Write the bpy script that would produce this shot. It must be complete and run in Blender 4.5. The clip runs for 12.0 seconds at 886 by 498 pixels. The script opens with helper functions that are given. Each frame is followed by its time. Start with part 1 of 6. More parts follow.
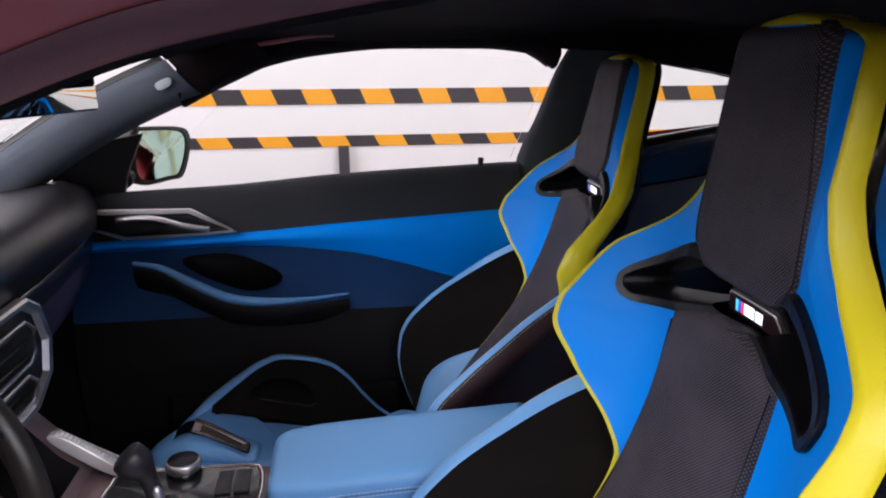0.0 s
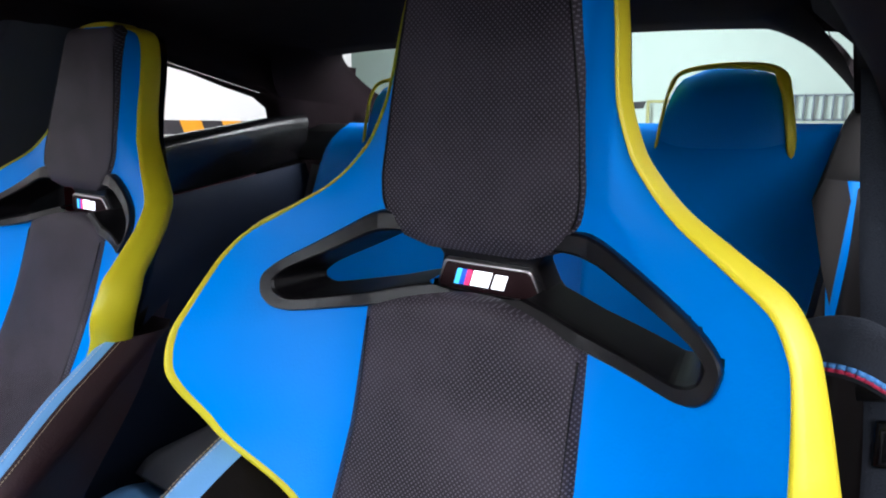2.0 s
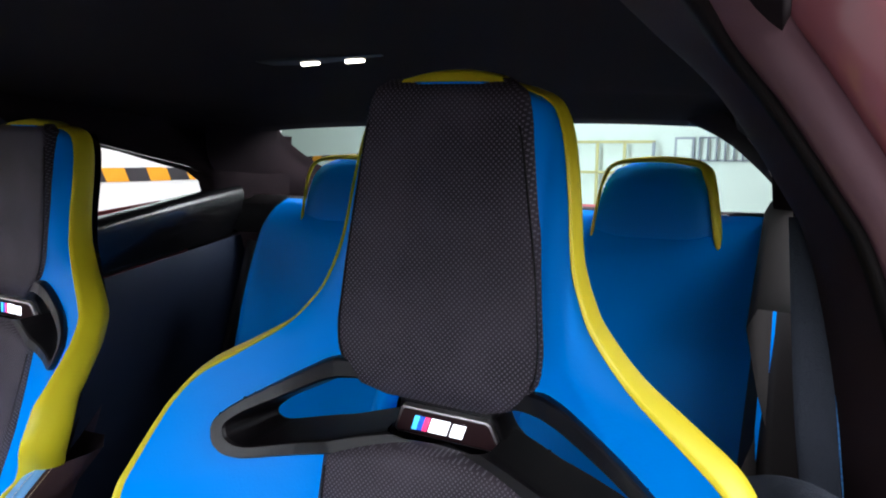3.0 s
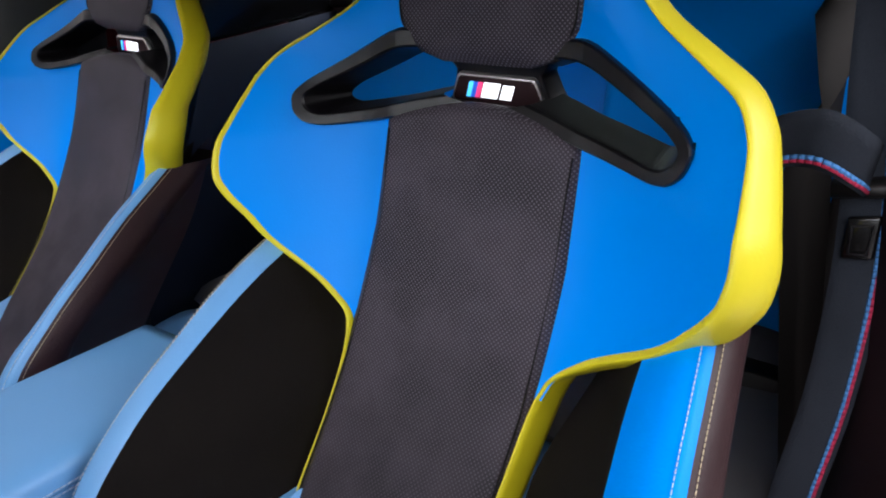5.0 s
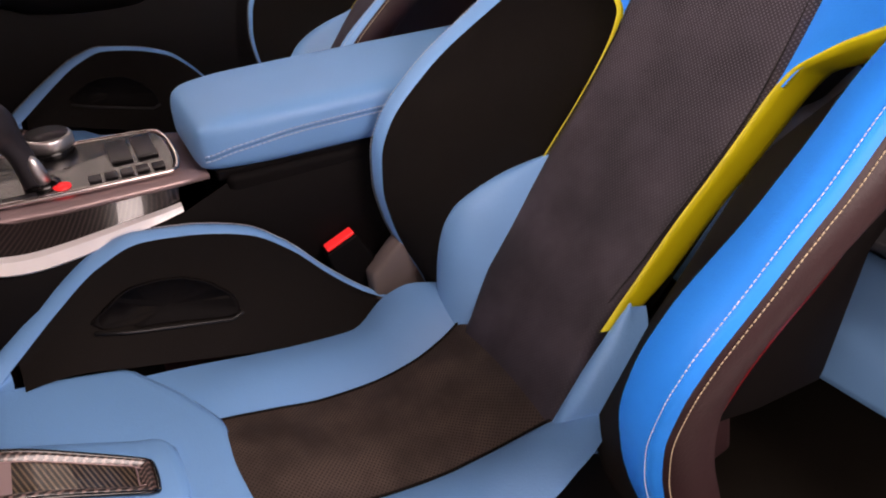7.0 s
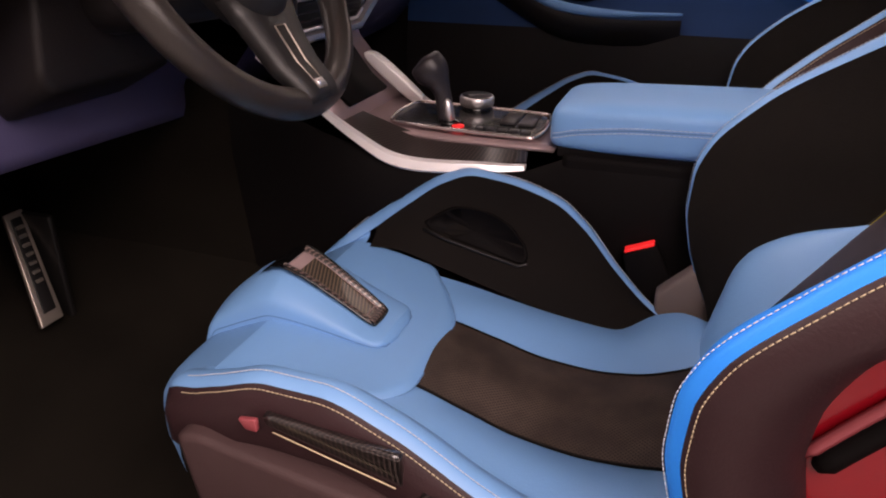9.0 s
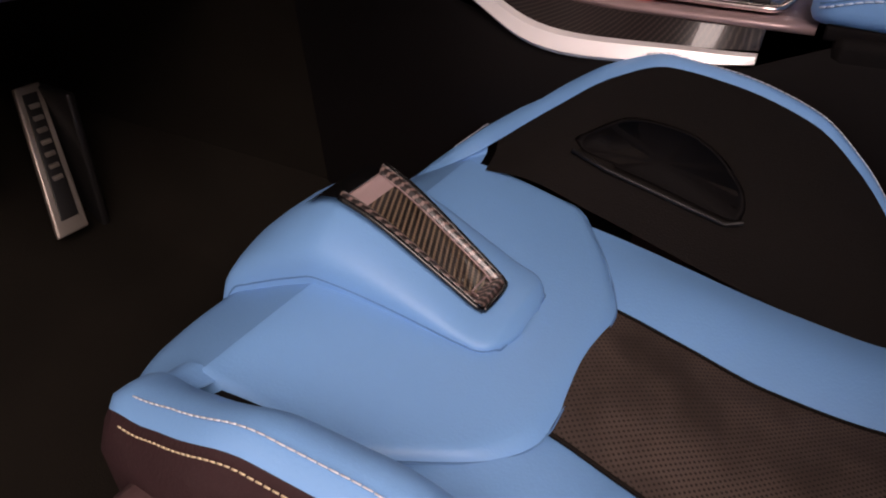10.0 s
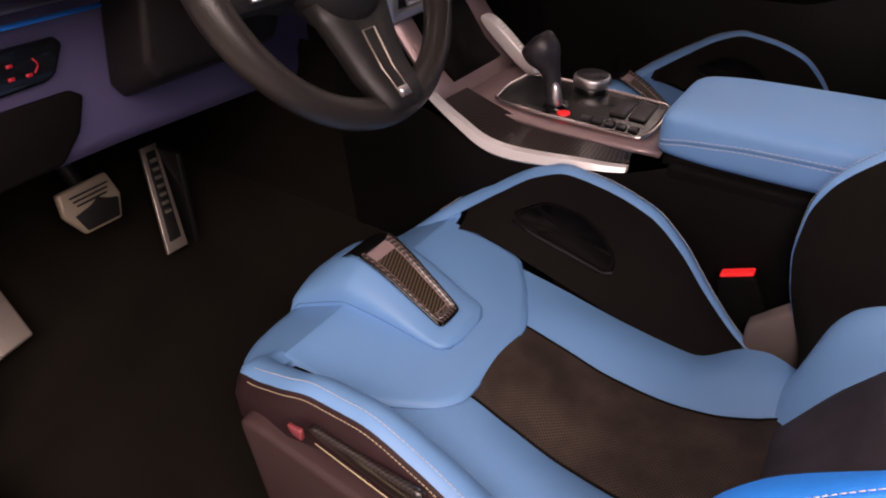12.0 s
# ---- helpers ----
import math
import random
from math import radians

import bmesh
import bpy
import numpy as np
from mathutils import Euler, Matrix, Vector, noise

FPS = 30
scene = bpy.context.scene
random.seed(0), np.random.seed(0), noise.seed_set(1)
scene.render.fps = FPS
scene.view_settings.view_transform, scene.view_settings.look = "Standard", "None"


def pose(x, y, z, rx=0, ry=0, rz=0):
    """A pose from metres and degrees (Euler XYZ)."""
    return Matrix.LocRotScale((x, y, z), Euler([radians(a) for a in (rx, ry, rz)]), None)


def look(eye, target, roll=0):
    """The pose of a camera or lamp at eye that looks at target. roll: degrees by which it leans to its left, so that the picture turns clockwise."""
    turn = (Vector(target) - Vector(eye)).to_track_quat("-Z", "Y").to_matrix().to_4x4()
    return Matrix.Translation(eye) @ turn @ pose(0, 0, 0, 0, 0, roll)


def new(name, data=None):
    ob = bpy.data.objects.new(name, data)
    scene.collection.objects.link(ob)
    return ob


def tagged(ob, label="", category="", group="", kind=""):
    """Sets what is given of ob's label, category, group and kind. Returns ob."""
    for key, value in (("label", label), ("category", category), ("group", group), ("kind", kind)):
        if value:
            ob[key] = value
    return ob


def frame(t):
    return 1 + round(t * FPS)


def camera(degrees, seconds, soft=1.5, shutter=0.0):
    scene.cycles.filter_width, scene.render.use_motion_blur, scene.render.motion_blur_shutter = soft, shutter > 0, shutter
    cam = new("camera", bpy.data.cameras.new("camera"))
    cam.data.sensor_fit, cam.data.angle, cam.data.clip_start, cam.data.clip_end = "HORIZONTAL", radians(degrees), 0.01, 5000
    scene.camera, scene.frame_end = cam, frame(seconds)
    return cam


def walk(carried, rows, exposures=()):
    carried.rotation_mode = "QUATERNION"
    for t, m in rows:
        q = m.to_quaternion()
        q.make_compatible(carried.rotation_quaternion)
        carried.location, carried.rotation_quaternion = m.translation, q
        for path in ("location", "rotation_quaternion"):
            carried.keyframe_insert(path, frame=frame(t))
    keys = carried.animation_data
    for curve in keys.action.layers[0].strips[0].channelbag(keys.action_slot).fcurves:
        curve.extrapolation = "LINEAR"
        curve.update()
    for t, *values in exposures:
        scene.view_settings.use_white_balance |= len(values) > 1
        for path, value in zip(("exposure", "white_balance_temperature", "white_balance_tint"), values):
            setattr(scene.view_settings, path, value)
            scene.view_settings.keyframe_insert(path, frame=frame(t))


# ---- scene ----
cam = camera(64.92, 12.0, soft=2.0)
PATH = [
    (0, (0.0030, -0.6638, 1.1031), (0.1484, 0.2943, 0.8564), -0.34),
    (0.5, (0.0249, -0.5051, 1.0258), (0.4676, 0.3692, 0.8266), -0.74),
    (1, (-0.0259, -0.4135, 0.9976), (0.6176, 0.3296, 0.8142), 0.36),
    (1.5, (-0.0501, -0.3452, 0.9756), (0.7100, 0.2820, 0.8054), 0.57),
    (2, (-0.0872, -0.2802, 0.9750), (0.7524, 0.2356, 0.8042), 0.36),
    (2.5, (-0.0918, -0.2528, 1.0655), (0.7904, 0.1896, 0.9047), 0.59),
    (2.7, (-0.0873, -0.2500, 1.0900), (0.8064, 0.1808, 0.9646), 0.54),
    (4.3, (-0.1243, -0.3143, 0.9689), (0.7208, 0.1622, 0.7268), -0.68),
    (4.5, (-0.1237, -0.3247, 0.9625), (0.6980, 0.1710, 0.6815), -1.10),
    (5, (-0.1442, -0.3469, 0.9366), (0.6231, 0.1900, 0.5860), -0.72),
    (5.5, (-0.1411, -0.3743, 0.8911), (0.5685, 0.2036, 0.4882), -0.52),
    (6, (-0.1826, -0.4020, 0.8586), (0.4773, 0.2004, 0.4095), 0.57),
    (6.5, (-0.1971, -0.4518, 0.8382), (0.3433, 0.2173, 0.3279), -0.58),
    (7, (-0.2445, -0.5022, 0.8158), (0.1695, 0.2297, 0.2746), -0.58),
    (7.2, (-0.2458, -0.5245, 0.8076), (0.1084, 0.2326, 0.2586), -0.47),
    (8.8, (0.0865, -0.7384, 0.7717), (-0.1310, 0.1309, 0.3277), 0.47),
    (9, (0.0553, -0.6765, 0.7346), (-0.2416, 0.1783, 0.3090), 0.50),
    (9.5, (-0.0523, -0.5013, 0.6254), (-0.4473, 0.3071, 0.1889), 0.92),
    (10, (-0.0970, -0.3709, 0.5911), (-0.5073, 0.3658, 0.0536), 0.80),
    (10.5, (-0.1451, -0.2894, 0.5918), (-0.5361, 0.3736, -0.0466), 0.64),
    (11, (-0.1552, -0.2738, 0.6221), (-0.5365, 0.3376, -0.0712), 0.31),
    (11.5, (-0.0586, -0.4039, 0.7516), (-0.4502, 0.2108, 0.0669), 0.58),
    (12, (0.0946, -0.5731, 0.8555), (-0.3485, 0.1259, 0.2942), 0.59),
]
EXPOSURE = [(0, 0.45, 5950, 15), (1, 0.58, 5850, 11), (2, 0.9, 5750, 9), (2.7, 1.02, 5750, 9), (4.3, 0.92, 5800, 9), (5.5, 0.55, 6150, 11), (6.5, 0.75, 6950, 20), (7.2, 0.78, 7400, 28), (8.8, 0.62, 7400, 29), (9.5, 0.62, 7500, 29), (10.5, 0.45, 7400, 26), (11.1, 0.42, 7400, 26), (11.5, 0.35, 7450, 28), (12, 0.55, 7500, 30)]
walk(cam, [(t, look(eye, target, roll)) for t, eye, target, roll in PATH], EXPOSURE)

# ---- world and light ----
world = bpy.data.worlds.new("garage_air")
scene.world = world
world.use_nodes = True
world.node_tree.nodes["Background"].inputs[0].default_value = (0.80, 0.86, 1.0, 1)
world.node_tree.nodes["Background"].inputs[1].default_value = 0.045


def area(name, eye, target, size, size_y, power, colour):
    data = bpy.data.lights.new(name, "AREA")
    data.shape, data.size, data.size_y, data.energy, data.color = "RECTANGLE", size, size_y, power, colour
    ob = new(name, data)
    ob.matrix_world = look(eye, target)
    return ob


# unseen area lamps added beside the driver's door, ahead, by the wall and behind
area("ceiling_tube_lane", (1.6, -1.8, 2.6), (0.0, 0.0, 0.5), 3.6, 1.8, 112, (1.0, 0.95, 0.93))
area("ceiling_tube_front", (-3.2, -0.2, 2.6), (0.2, 0.2, 0.8), 4.5, 2.6, 120, (1.0, 0.96, 0.94))
area("ceiling_tube_wall", (0.8, 2.4, 3.0), (0.8, 3.35, 0.7), 7.0, 0.5, 36, (1.0, 0.97, 0.94))
area("ceiling_tube_rear", (6.5, 2.2, 3.1), (9.2, 2.2, 0.6), 0.6, 11.0, 190, (0.88, 1.0, 0.93))


# ---- materials ----
def mat(name, colour, rough=0.5, metal=0.0, grain=0.0, scale=300.0, stain=0.12, coat=0.0, sheen=0.0, spec=0.5, emit=0.0, glow=None, cloud=False):
    """A surface with fine relief and broad, weak variation of colour."""
    m = bpy.data.materials.new(name)
    m.use_nodes = True
    n, l = m.node_tree.nodes, m.node_tree.links
    b = n["Principled BSDF"]
    b.inputs["Roughness"].default_value, b.inputs["Metallic"].default_value = rough, metal
    b.inputs["Coat Weight"].default_value, b.inputs["Sheen Weight"].default_value = coat, sheen
    b.inputs["Specular IOR Level"].default_value = spec
    co = n.new("ShaderNodeTexCoord")
    broad = n.new("ShaderNodeTexNoise")
    broad.inputs["Scale"].default_value, broad.inputs["Detail"].default_value = 9.0, 4.0
    l.new(co.outputs["Object"], broad.inputs["Vector"])
    ramp = n.new("ShaderNodeMixRGB")
    ramp.inputs[1].default_value = (*[c * (1 - stain) for c in colour], 1)
    ramp.inputs[2].default_value = (*[min(1.0, c * (1 + stain)) for c in colour], 1)
    if cloud:
        broad.inputs["Scale"].default_value = 14.0
        span = n.new("ShaderNodeMapRange")
        span.inputs["From Min"].default_value, span.inputs["From Max"].default_value = 0.36, 0.64
        l.new(broad.outputs["Fac"], span.inputs["Value"])
        l.new(span.outputs[0], ramp.inputs[0])
    else:
        l.new(broad.outputs["Fac"], ramp.inputs[0])
    l.new(ramp.outputs[0], b.inputs["Base Color"])
    if grain:
        fine = n.new("ShaderNodeTexNoise")
        fine.inputs["Scale"].default_value, fine.inputs["Detail"].default_value = scale, 3.0
        l.new(co.outputs["Object"], fine.inputs["Vector"])
        bump = n.new("ShaderNodeBump")
        bump.inputs["Strength"].default_value, bump.inputs["Distance"].default_value = grain, 0.002
        l.new(fine.outputs["Fac"], bump.inputs["Height"])
        l.new(bump.outputs["Normal"], b.inputs["Normal"])
    if emit:
        b.inputs["Emission Color"].default_value = (*(glow or colour), 1)
        b.inputs["Emission Strength"].default_value = emit
    return m


def dotted(name, ground, dot, axes, pitch, size, rough=0.6, fade=None):
    """Perforated fabric: staggered small dots along two object axes."""
    m = mat(name, ground, rough, grain=0.25, scale=500, stain=0.36, spec=0.2, cloud=True)
    n, l = m.node_tree.nodes, m.node_tree.links
    b = n["Principled BSDF"]
    base = b.inputs["Base Color"].links[0].from_socket
    sep = n.new("ShaderNodeSeparateXYZ")
    l.new(n["Texture Coordinate"].outputs["Object"], sep.inputs[0])
    waves = []
    for a in axes:
        k = n.new("ShaderNodeMath")
        k.operation = "MULTIPLY"
        k.inputs[1].default_value = 2 * math.pi / pitch
        l.new(sep.outputs[a], k.inputs[0])
        s = n.new("ShaderNodeMath")
        s.operation = "SINE"
        l.new(k.outputs[0], s.inputs[0])
        waves.append(s)
    mul = n.new("ShaderNodeMath")
    mul.operation = "MULTIPLY"
    l.new(waves[0].outputs[0], mul.inputs[0])
    l.new(waves[1].outputs[0], mul.inputs[1])
    cut = n.new("ShaderNodeMath")
    cut.operation = "GREATER_THAN"
    cut.inputs[1].default_value = size
    l.new(mul.outputs[0], cut.inputs[0])
    if fade:
        span = n.new("ShaderNodeMapRange")
        span.inputs["From Min"].default_value, span.inputs["From Max"].default_value = fade
        span.inputs["To Min"].default_value = 0.12
        l.new(sep.outputs[2], span.inputs["Value"])
        keep = n.new("ShaderNodeMath")
        keep.operation = "MULTIPLY"
        l.new(cut.outputs[0], keep.inputs[0])
        l.new(span.outputs[0], keep.inputs[1])
        cut = keep
    mix = n.new("ShaderNodeMixRGB")
    l.new(cut.outputs[0], mix.inputs[0])
    l.new(base, mix.inputs[1])
    mix.inputs[2].default_value = (*dot, 1)
    l.new(mix.outputs[0], b.inputs["Base Color"])
    return m


def weave(name, dark, light, pitch, turn=0.6):
    """Twill carbon weave under clear lacquer: slanting threads, each broken into short steps."""
    m = mat(name, dark, 0.3, 0.0, coat=0.8, stain=0.05)
    n, l = m.node_tree.nodes, m.node_tree.links
    b = n["Principled BSDF"]
    spin = n.new("ShaderNodeMapping")
    spin.inputs["Rotation"].default_value = (0.0, 0.0, turn)
    l.new(n["Texture Coordinate"].outputs["Object"], spin.inputs["Vector"])
    sep = n.new("ShaderNodeSeparateXYZ")
    l.new(spin.outputs["Vector"], sep.inputs[0])

    def wave(axis, step):
        k = n.new("ShaderNodeMath")
        k.operation = "MULTIPLY"
        k.inputs[1].default_value = 2 * math.pi / step
        l.new(sep.outputs[axis], k.inputs[0])
        w = n.new("ShaderNodeMath")
        w.operation = "SINE"
        l.new(k.outputs[0], w.inputs[0])
        return w

    threads, steps = wave(0, pitch), wave(1, pitch * 0.7)
    add = n.new("ShaderNodeMath")
    add.operation = "MULTIPLY_ADD"
    add.inputs[1].default_value = 0.35
    l.new(steps.outputs[0], add.inputs[0])
    l.new(threads.outputs[0], add.inputs[2])
    span = n.new("ShaderNodeMapRange")
    span.inputs["From Min"].default_value, span.inputs["From Max"].default_value = 0.05, 0.75
    l.new(add.outputs[0], span.inputs["Value"])
    mix = n.new("ShaderNodeMixRGB")
    mix.inputs[1].default_value, mix.inputs[2].default_value = (*dark, 1), (*light, 1)
    l.new(span.outputs[0], mix.inputs[0])
    l.new(mix.outputs[0], b.inputs["Base Color"])
    return m


BLUE = mat("blue_leather", (0.004, 0.275, 0.95), 0.48, grain=0.12, scale=420, stain=0.06, spec=0.2)
LIME = mat("yellow_leather", (0.74, 0.63, 0.010), 0.45, grain=0.10, scale=420, stain=0.08)
# The same blue leather, with whiter light put into its colour.
BLUE_LIT = mat("blue_leather_lit_pale", (0.155, 0.37, 0.69), 0.5, grain=0.14, scale=420, stain=0.06, spec=0.6)
BLACK = mat("black_leather", (0.010, 0.008, 0.008), 0.55, grain=0.2, scale=380, stain=0.2, spec=0.25)
SUEDE = mat("dark_microfibre", (0.010, 0.008, 0.007), 0.85, grain=0.3, scale=700, stain=0.25, spec=0.1)
MAROON = mat("dark_brown_leather", (0.030, 0.012, 0.014), 0.5, grain=0.2, scale=380, stain=0.2, spec=0.35)
FLANGE = mat("maroon_rubber_seal", (0.095, 0.048, 0.058), 0.55, grain=0.1, scale=400, stain=0.15, spec=0.3)
WINE = mat("dark_maroon_trim", (0.020, 0.010, 0.012), 0.8, grain=0.3, scale=700, stain=0.2, spec=0.15)
# Near-black for dark parts; on flat recesses it paints their depth shade.
PIT = mat("black_and_recess_shade", (0.004, 0.003, 0.003), 0.7, grain=0.1, scale=400, spec=0.1)
SHIELD = mat("brown_plastic_shield", (0.060, 0.034, 0.034), 0.6, grain=0.2, scale=500, stain=0.15, spec=0.25)
PEDAL = mat("worn_bronze_steel", (0.46, 0.37, 0.28), 0.36, metal=0.35, grain=0.3, scale=300, stain=0.25)
GROOVE = mat("dark_blue_seam", (0.04, 0.10, 0.26), 0.7)
# On the console, this rose tint paints in what the dark gloss mirrors.
PINKTRIM = mat("rose_trim_reflection", (0.42, 0.30, 0.30), 0.35, metal=0.5, stain=0.1)
PERF = dotted("perforated_fabric", (0.038, 0.0305, 0.038), (0.130, 0.117, 0.138), (1, 2), 0.0046, 0.42, fade=(0.42, 0.66))
PERF_SEAT = dotted("perforated_seat_fabric", (0.062, 0.045, 0.037), (0.022, 0.015, 0.013), (0, 1), 0.0052, 0.40)
GLOSS = mat("gloss_black_plastic", (0.004, 0.004, 0.0045), 0.26, coat=0.4, stain=0.05)
PLASTIC = mat("black_plastic", (0.010, 0.009, 0.009), 0.5, grain=0.15, scale=500, stain=0.15)
SATIN = mat("satin_grey_plastic", (0.024, 0.021, 0.025), 0.4, grain=0.1, scale=500)
SILVER = mat("brushed_silver", (0.80, 0.77, 0.77), 0.40, metal=1.0, grain=0.08, scale=900, stain=0.06)
STEEL = mat("worn_steel", (0.44, 0.38, 0.33), 0.36, metal=0.7, grain=0.3, scale=300, stain=0.2)
# Red stands in for the car's paint mirrored in the dark shell.
RED = mat("red_painted_reflection", (0.26, 0.004, 0.010), 0.3, coat=0.3, stain=0.1, spec=0.3)
PAINT = mat("red_car_paint", (0.46, 0.075, 0.085), 0.3, coat=0.8, stain=0.04)
CARPET = mat("dark_carpet", (0.0115, 0.0092, 0.0068), 0.95, grain=0.9, scale=900, stain=0.35, spec=0.1)
LINING = mat("black_headliner", (0.010, 0.006, 0.007), 0.95, grain=0.3, scale=900, stain=0.2, spec=0.1)
PILLAR = mat("grey_pillar_trim", (0.050, 0.054, 0.062), 0.85, grain=0.3, scale=700, stain=0.15, spec=0.25)
DOORTRIM = mat("dark_door_trim", (0.030, 0.030, 0.033), 0.8, grain=0.3, scale=600, stain=0.15, spec=0.25)
CARBON = weave("carbon_weave", (0.008, 0.006, 0.006), (0.050, 0.037, 0.034), 0.0042)
COPPERWEAVE = weave("copper_carbon_weave", (0.006, 0.004, 0.003), (0.165, 0.115, 0.072), 0.0042, -0.35)
RIMWEAVE = weave("dark_carbon_rim", (0.010, 0.007, 0.007), (0.20, 0.135, 0.12), 0.0050, 0.9)
PILLARGREY = mat("blue_grey_pillar_fabric", (0.085, 0.094, 0.115), 0.85, grain=0.3, scale=700, stain=0.15, spec=0.25)
# The car's own red paint, darkened so shade is in the colour.
FRAMERED = mat("red_car_paint_shaded", (0.20, 0.060, 0.070), 0.4, coat=0.3, stain=0.08)
STITCH = mat("pale_thread", (0.62, 0.66, 0.72), 0.7, stain=0.1)
CREAM = mat("cream_thread", (0.62, 0.50, 0.32), 0.7, stain=0.1)
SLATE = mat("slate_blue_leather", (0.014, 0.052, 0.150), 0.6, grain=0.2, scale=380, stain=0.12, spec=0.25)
NAVY = mat("dark_navy_leather", (0.010, 0.016, 0.034), 0.6, grain=0.2, scale=380, stain=0.15, spec=0.2)
# Blue leather in the dark footwell; that shade is put into this violet.
PURPLE = mat("blue_leather_shaded", (0.065, 0.056, 0.125), 0.6, grain=0.2, scale=380, stain=0.12)
WHITEWALL = mat("white_painted_wall", (0.80, 0.78, 0.76), 0.9, grain=0.2, scale=60, stain=0.03)
GREENWALL = mat("pale_green_wall", (0.70, 0.78, 0.72), 0.9, grain=0.2, scale=60, stain=0.05)
CONCRETE = mat("painted_concrete", (0.42, 0.40, 0.40), 0.6, grain=0.3, scale=80, stain=0.15)
ORANGE = mat("orange_tape", (0.85, 0.36, 0.01), 0.5, stain=0.08)
TAPEBLACK = mat("black_tape", (0.035, 0.03, 0.035), 0.5, stain=0.15)
ICONRED = mat("dim_red_icon", (0.30, 0.01, 0.02), 0.4, emit=0.12, glow=(0.9, 0.03, 0.05))
REDLIGHT = mat("red_button_glow", (0.7, 0.02, 0.02), 0.35, emit=0.45, glow=(0.9, 0.03, 0.03))
TAUPE = mat("grey_taupe_leather", (0.115, 0.115, 0.125), 0.6, grain=0.3, scale=500, stain=0.25)
BELT = mat("dark_belt_webbing", (0.034, 0.040, 0.054), 0.8, grain=0.6, scale=600, stain=0.35, spec=0.2)
# Seam colour darkened to hold the crease shade as well.
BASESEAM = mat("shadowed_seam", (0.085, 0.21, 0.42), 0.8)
SEAM = mat("grey_blue_thread", (0.46, 0.60, 0.78), 0.7, stain=0.1)
FRAMEBLACK = mat("satin_black_frame", (0.006, 0.005, 0.006), 0.36, stain=0.1, spec=0.4)
BELTBLUE = mat("light_blue_thread", (0.10, 0.32, 0.75), 0.7)
BELTRED = mat("crimson_thread", (0.62, 0.03, 0.10), 0.7)
BEIGE = mat("beige_brown_liner", (0.16, 0.125, 0.115), 0.8, grain=0.3, scale=500, stain=0.2)
GREY = mat("grey_leather", (0.30, 0.33, 0.38), 0.55, grain=0.2, scale=380, stain=0.15)
GLASS = bpy.data.materials.new("window_glass")
GLASS.use_nodes = True
gb = GLASS.node_tree.nodes["Principled BSDF"]
gb.inputs["Transmission Weight"].default_value, gb.inputs["Roughness"].default_value, gb.inputs["IOR"].default_value = 1.0, 0.0, 1.02
gb.inputs["Base Color"].default_value = (0.97, 0.99, 0.98, 1)
SATIN_LIGHT = mat("pale_grey_plastic", (0.45, 0.47, 0.50), 0.45)
MAROON_PINK = mat("dull_red_plastic", (0.30, 0.06, 0.07), 0.4)
# Near-white and barely metallic: the bright ceiling's reflection is put into the colour.
BAR = mat("silver_painted_reflection", (0.88, 0.84, 0.83), 0.28, metal=0.25, grain=0.05, scale=900, stain=0.05)
SILVER_PINK = mat("pale_polished_metal", (0.72, 0.64, 0.64), 0.2, metal=1.0)
BLACK_WHEEL = mat("smooth_black_leather", (0.022, 0.018, 0.016), 0.38, grain=0.15, scale=450, stain=0.2)
MIRROR = mat("mirror_glass", (0.75, 0.78, 0.77), 0.03, metal=1.0, stain=0.0)


# ---- mesh helpers ----
def flush(bm, smooth=True):
    bmesh.ops.recalc_face_normals(bm, faces=bm.faces)
    for f in bm.faces:
        f.smooth = smooth


def part(name, bm, material, parent=None, label="", smooth=True):
    flush(bm, smooth)
    me = bpy.data.meshes.new(name)
    bm.to_mesh(me)
    bm.free()
    me.materials.append(material)
    ob = new(name, me)
    ob.parent = parent
    if label:
        ob["label"] = label
    return ob


def thing(name, label, category, group="", kind="", at=(0, 0, 0)):
    ob = tagged(new(name), label, category, group, kind)
    ob.matrix_world = Matrix.Translation(at)
    return ob


def interp(x, xs, ys):
    """Smooth monotone-ish interpolation through a few knots, xs ascending."""
    if x <= xs[0]:
        return ys[0]
    if x >= xs[-1]:
        return ys[-1]
    i = max(k for k in range(len(xs)) if xs[k] <= x)
    i = min(i, len(xs) - 2)
    h = xs[i + 1] - xs[i]
    u = (x - xs[i]) / h

    def slope(k):
        if k == 0 or k == len(xs) - 1:
            a = min(max(k, 1), len(xs) - 1)
            return (ys[a] - ys[a - 1]) / (xs[a] - xs[a - 1])
        d0, d1 = (ys[k] - ys[k - 1]) / (xs[k] - xs[k - 1]), (ys[k + 1] - ys[k]) / (xs[k + 1] - xs[k])
        return 0.0 if d0 * d1 <= 0 else 2 * d0 * d1 / (d0 + d1)

    m0, m1 = slope(i) * h, slope(i + 1) * h
    return ((2 * u**3 - 3 * u**2 + 1) * ys[i] + (u**3 - 2 * u**2 + u) * m0 + (-2 * u**3 + 3 * u**2) * ys[i + 1] + (u**3 - u**2) * m1)


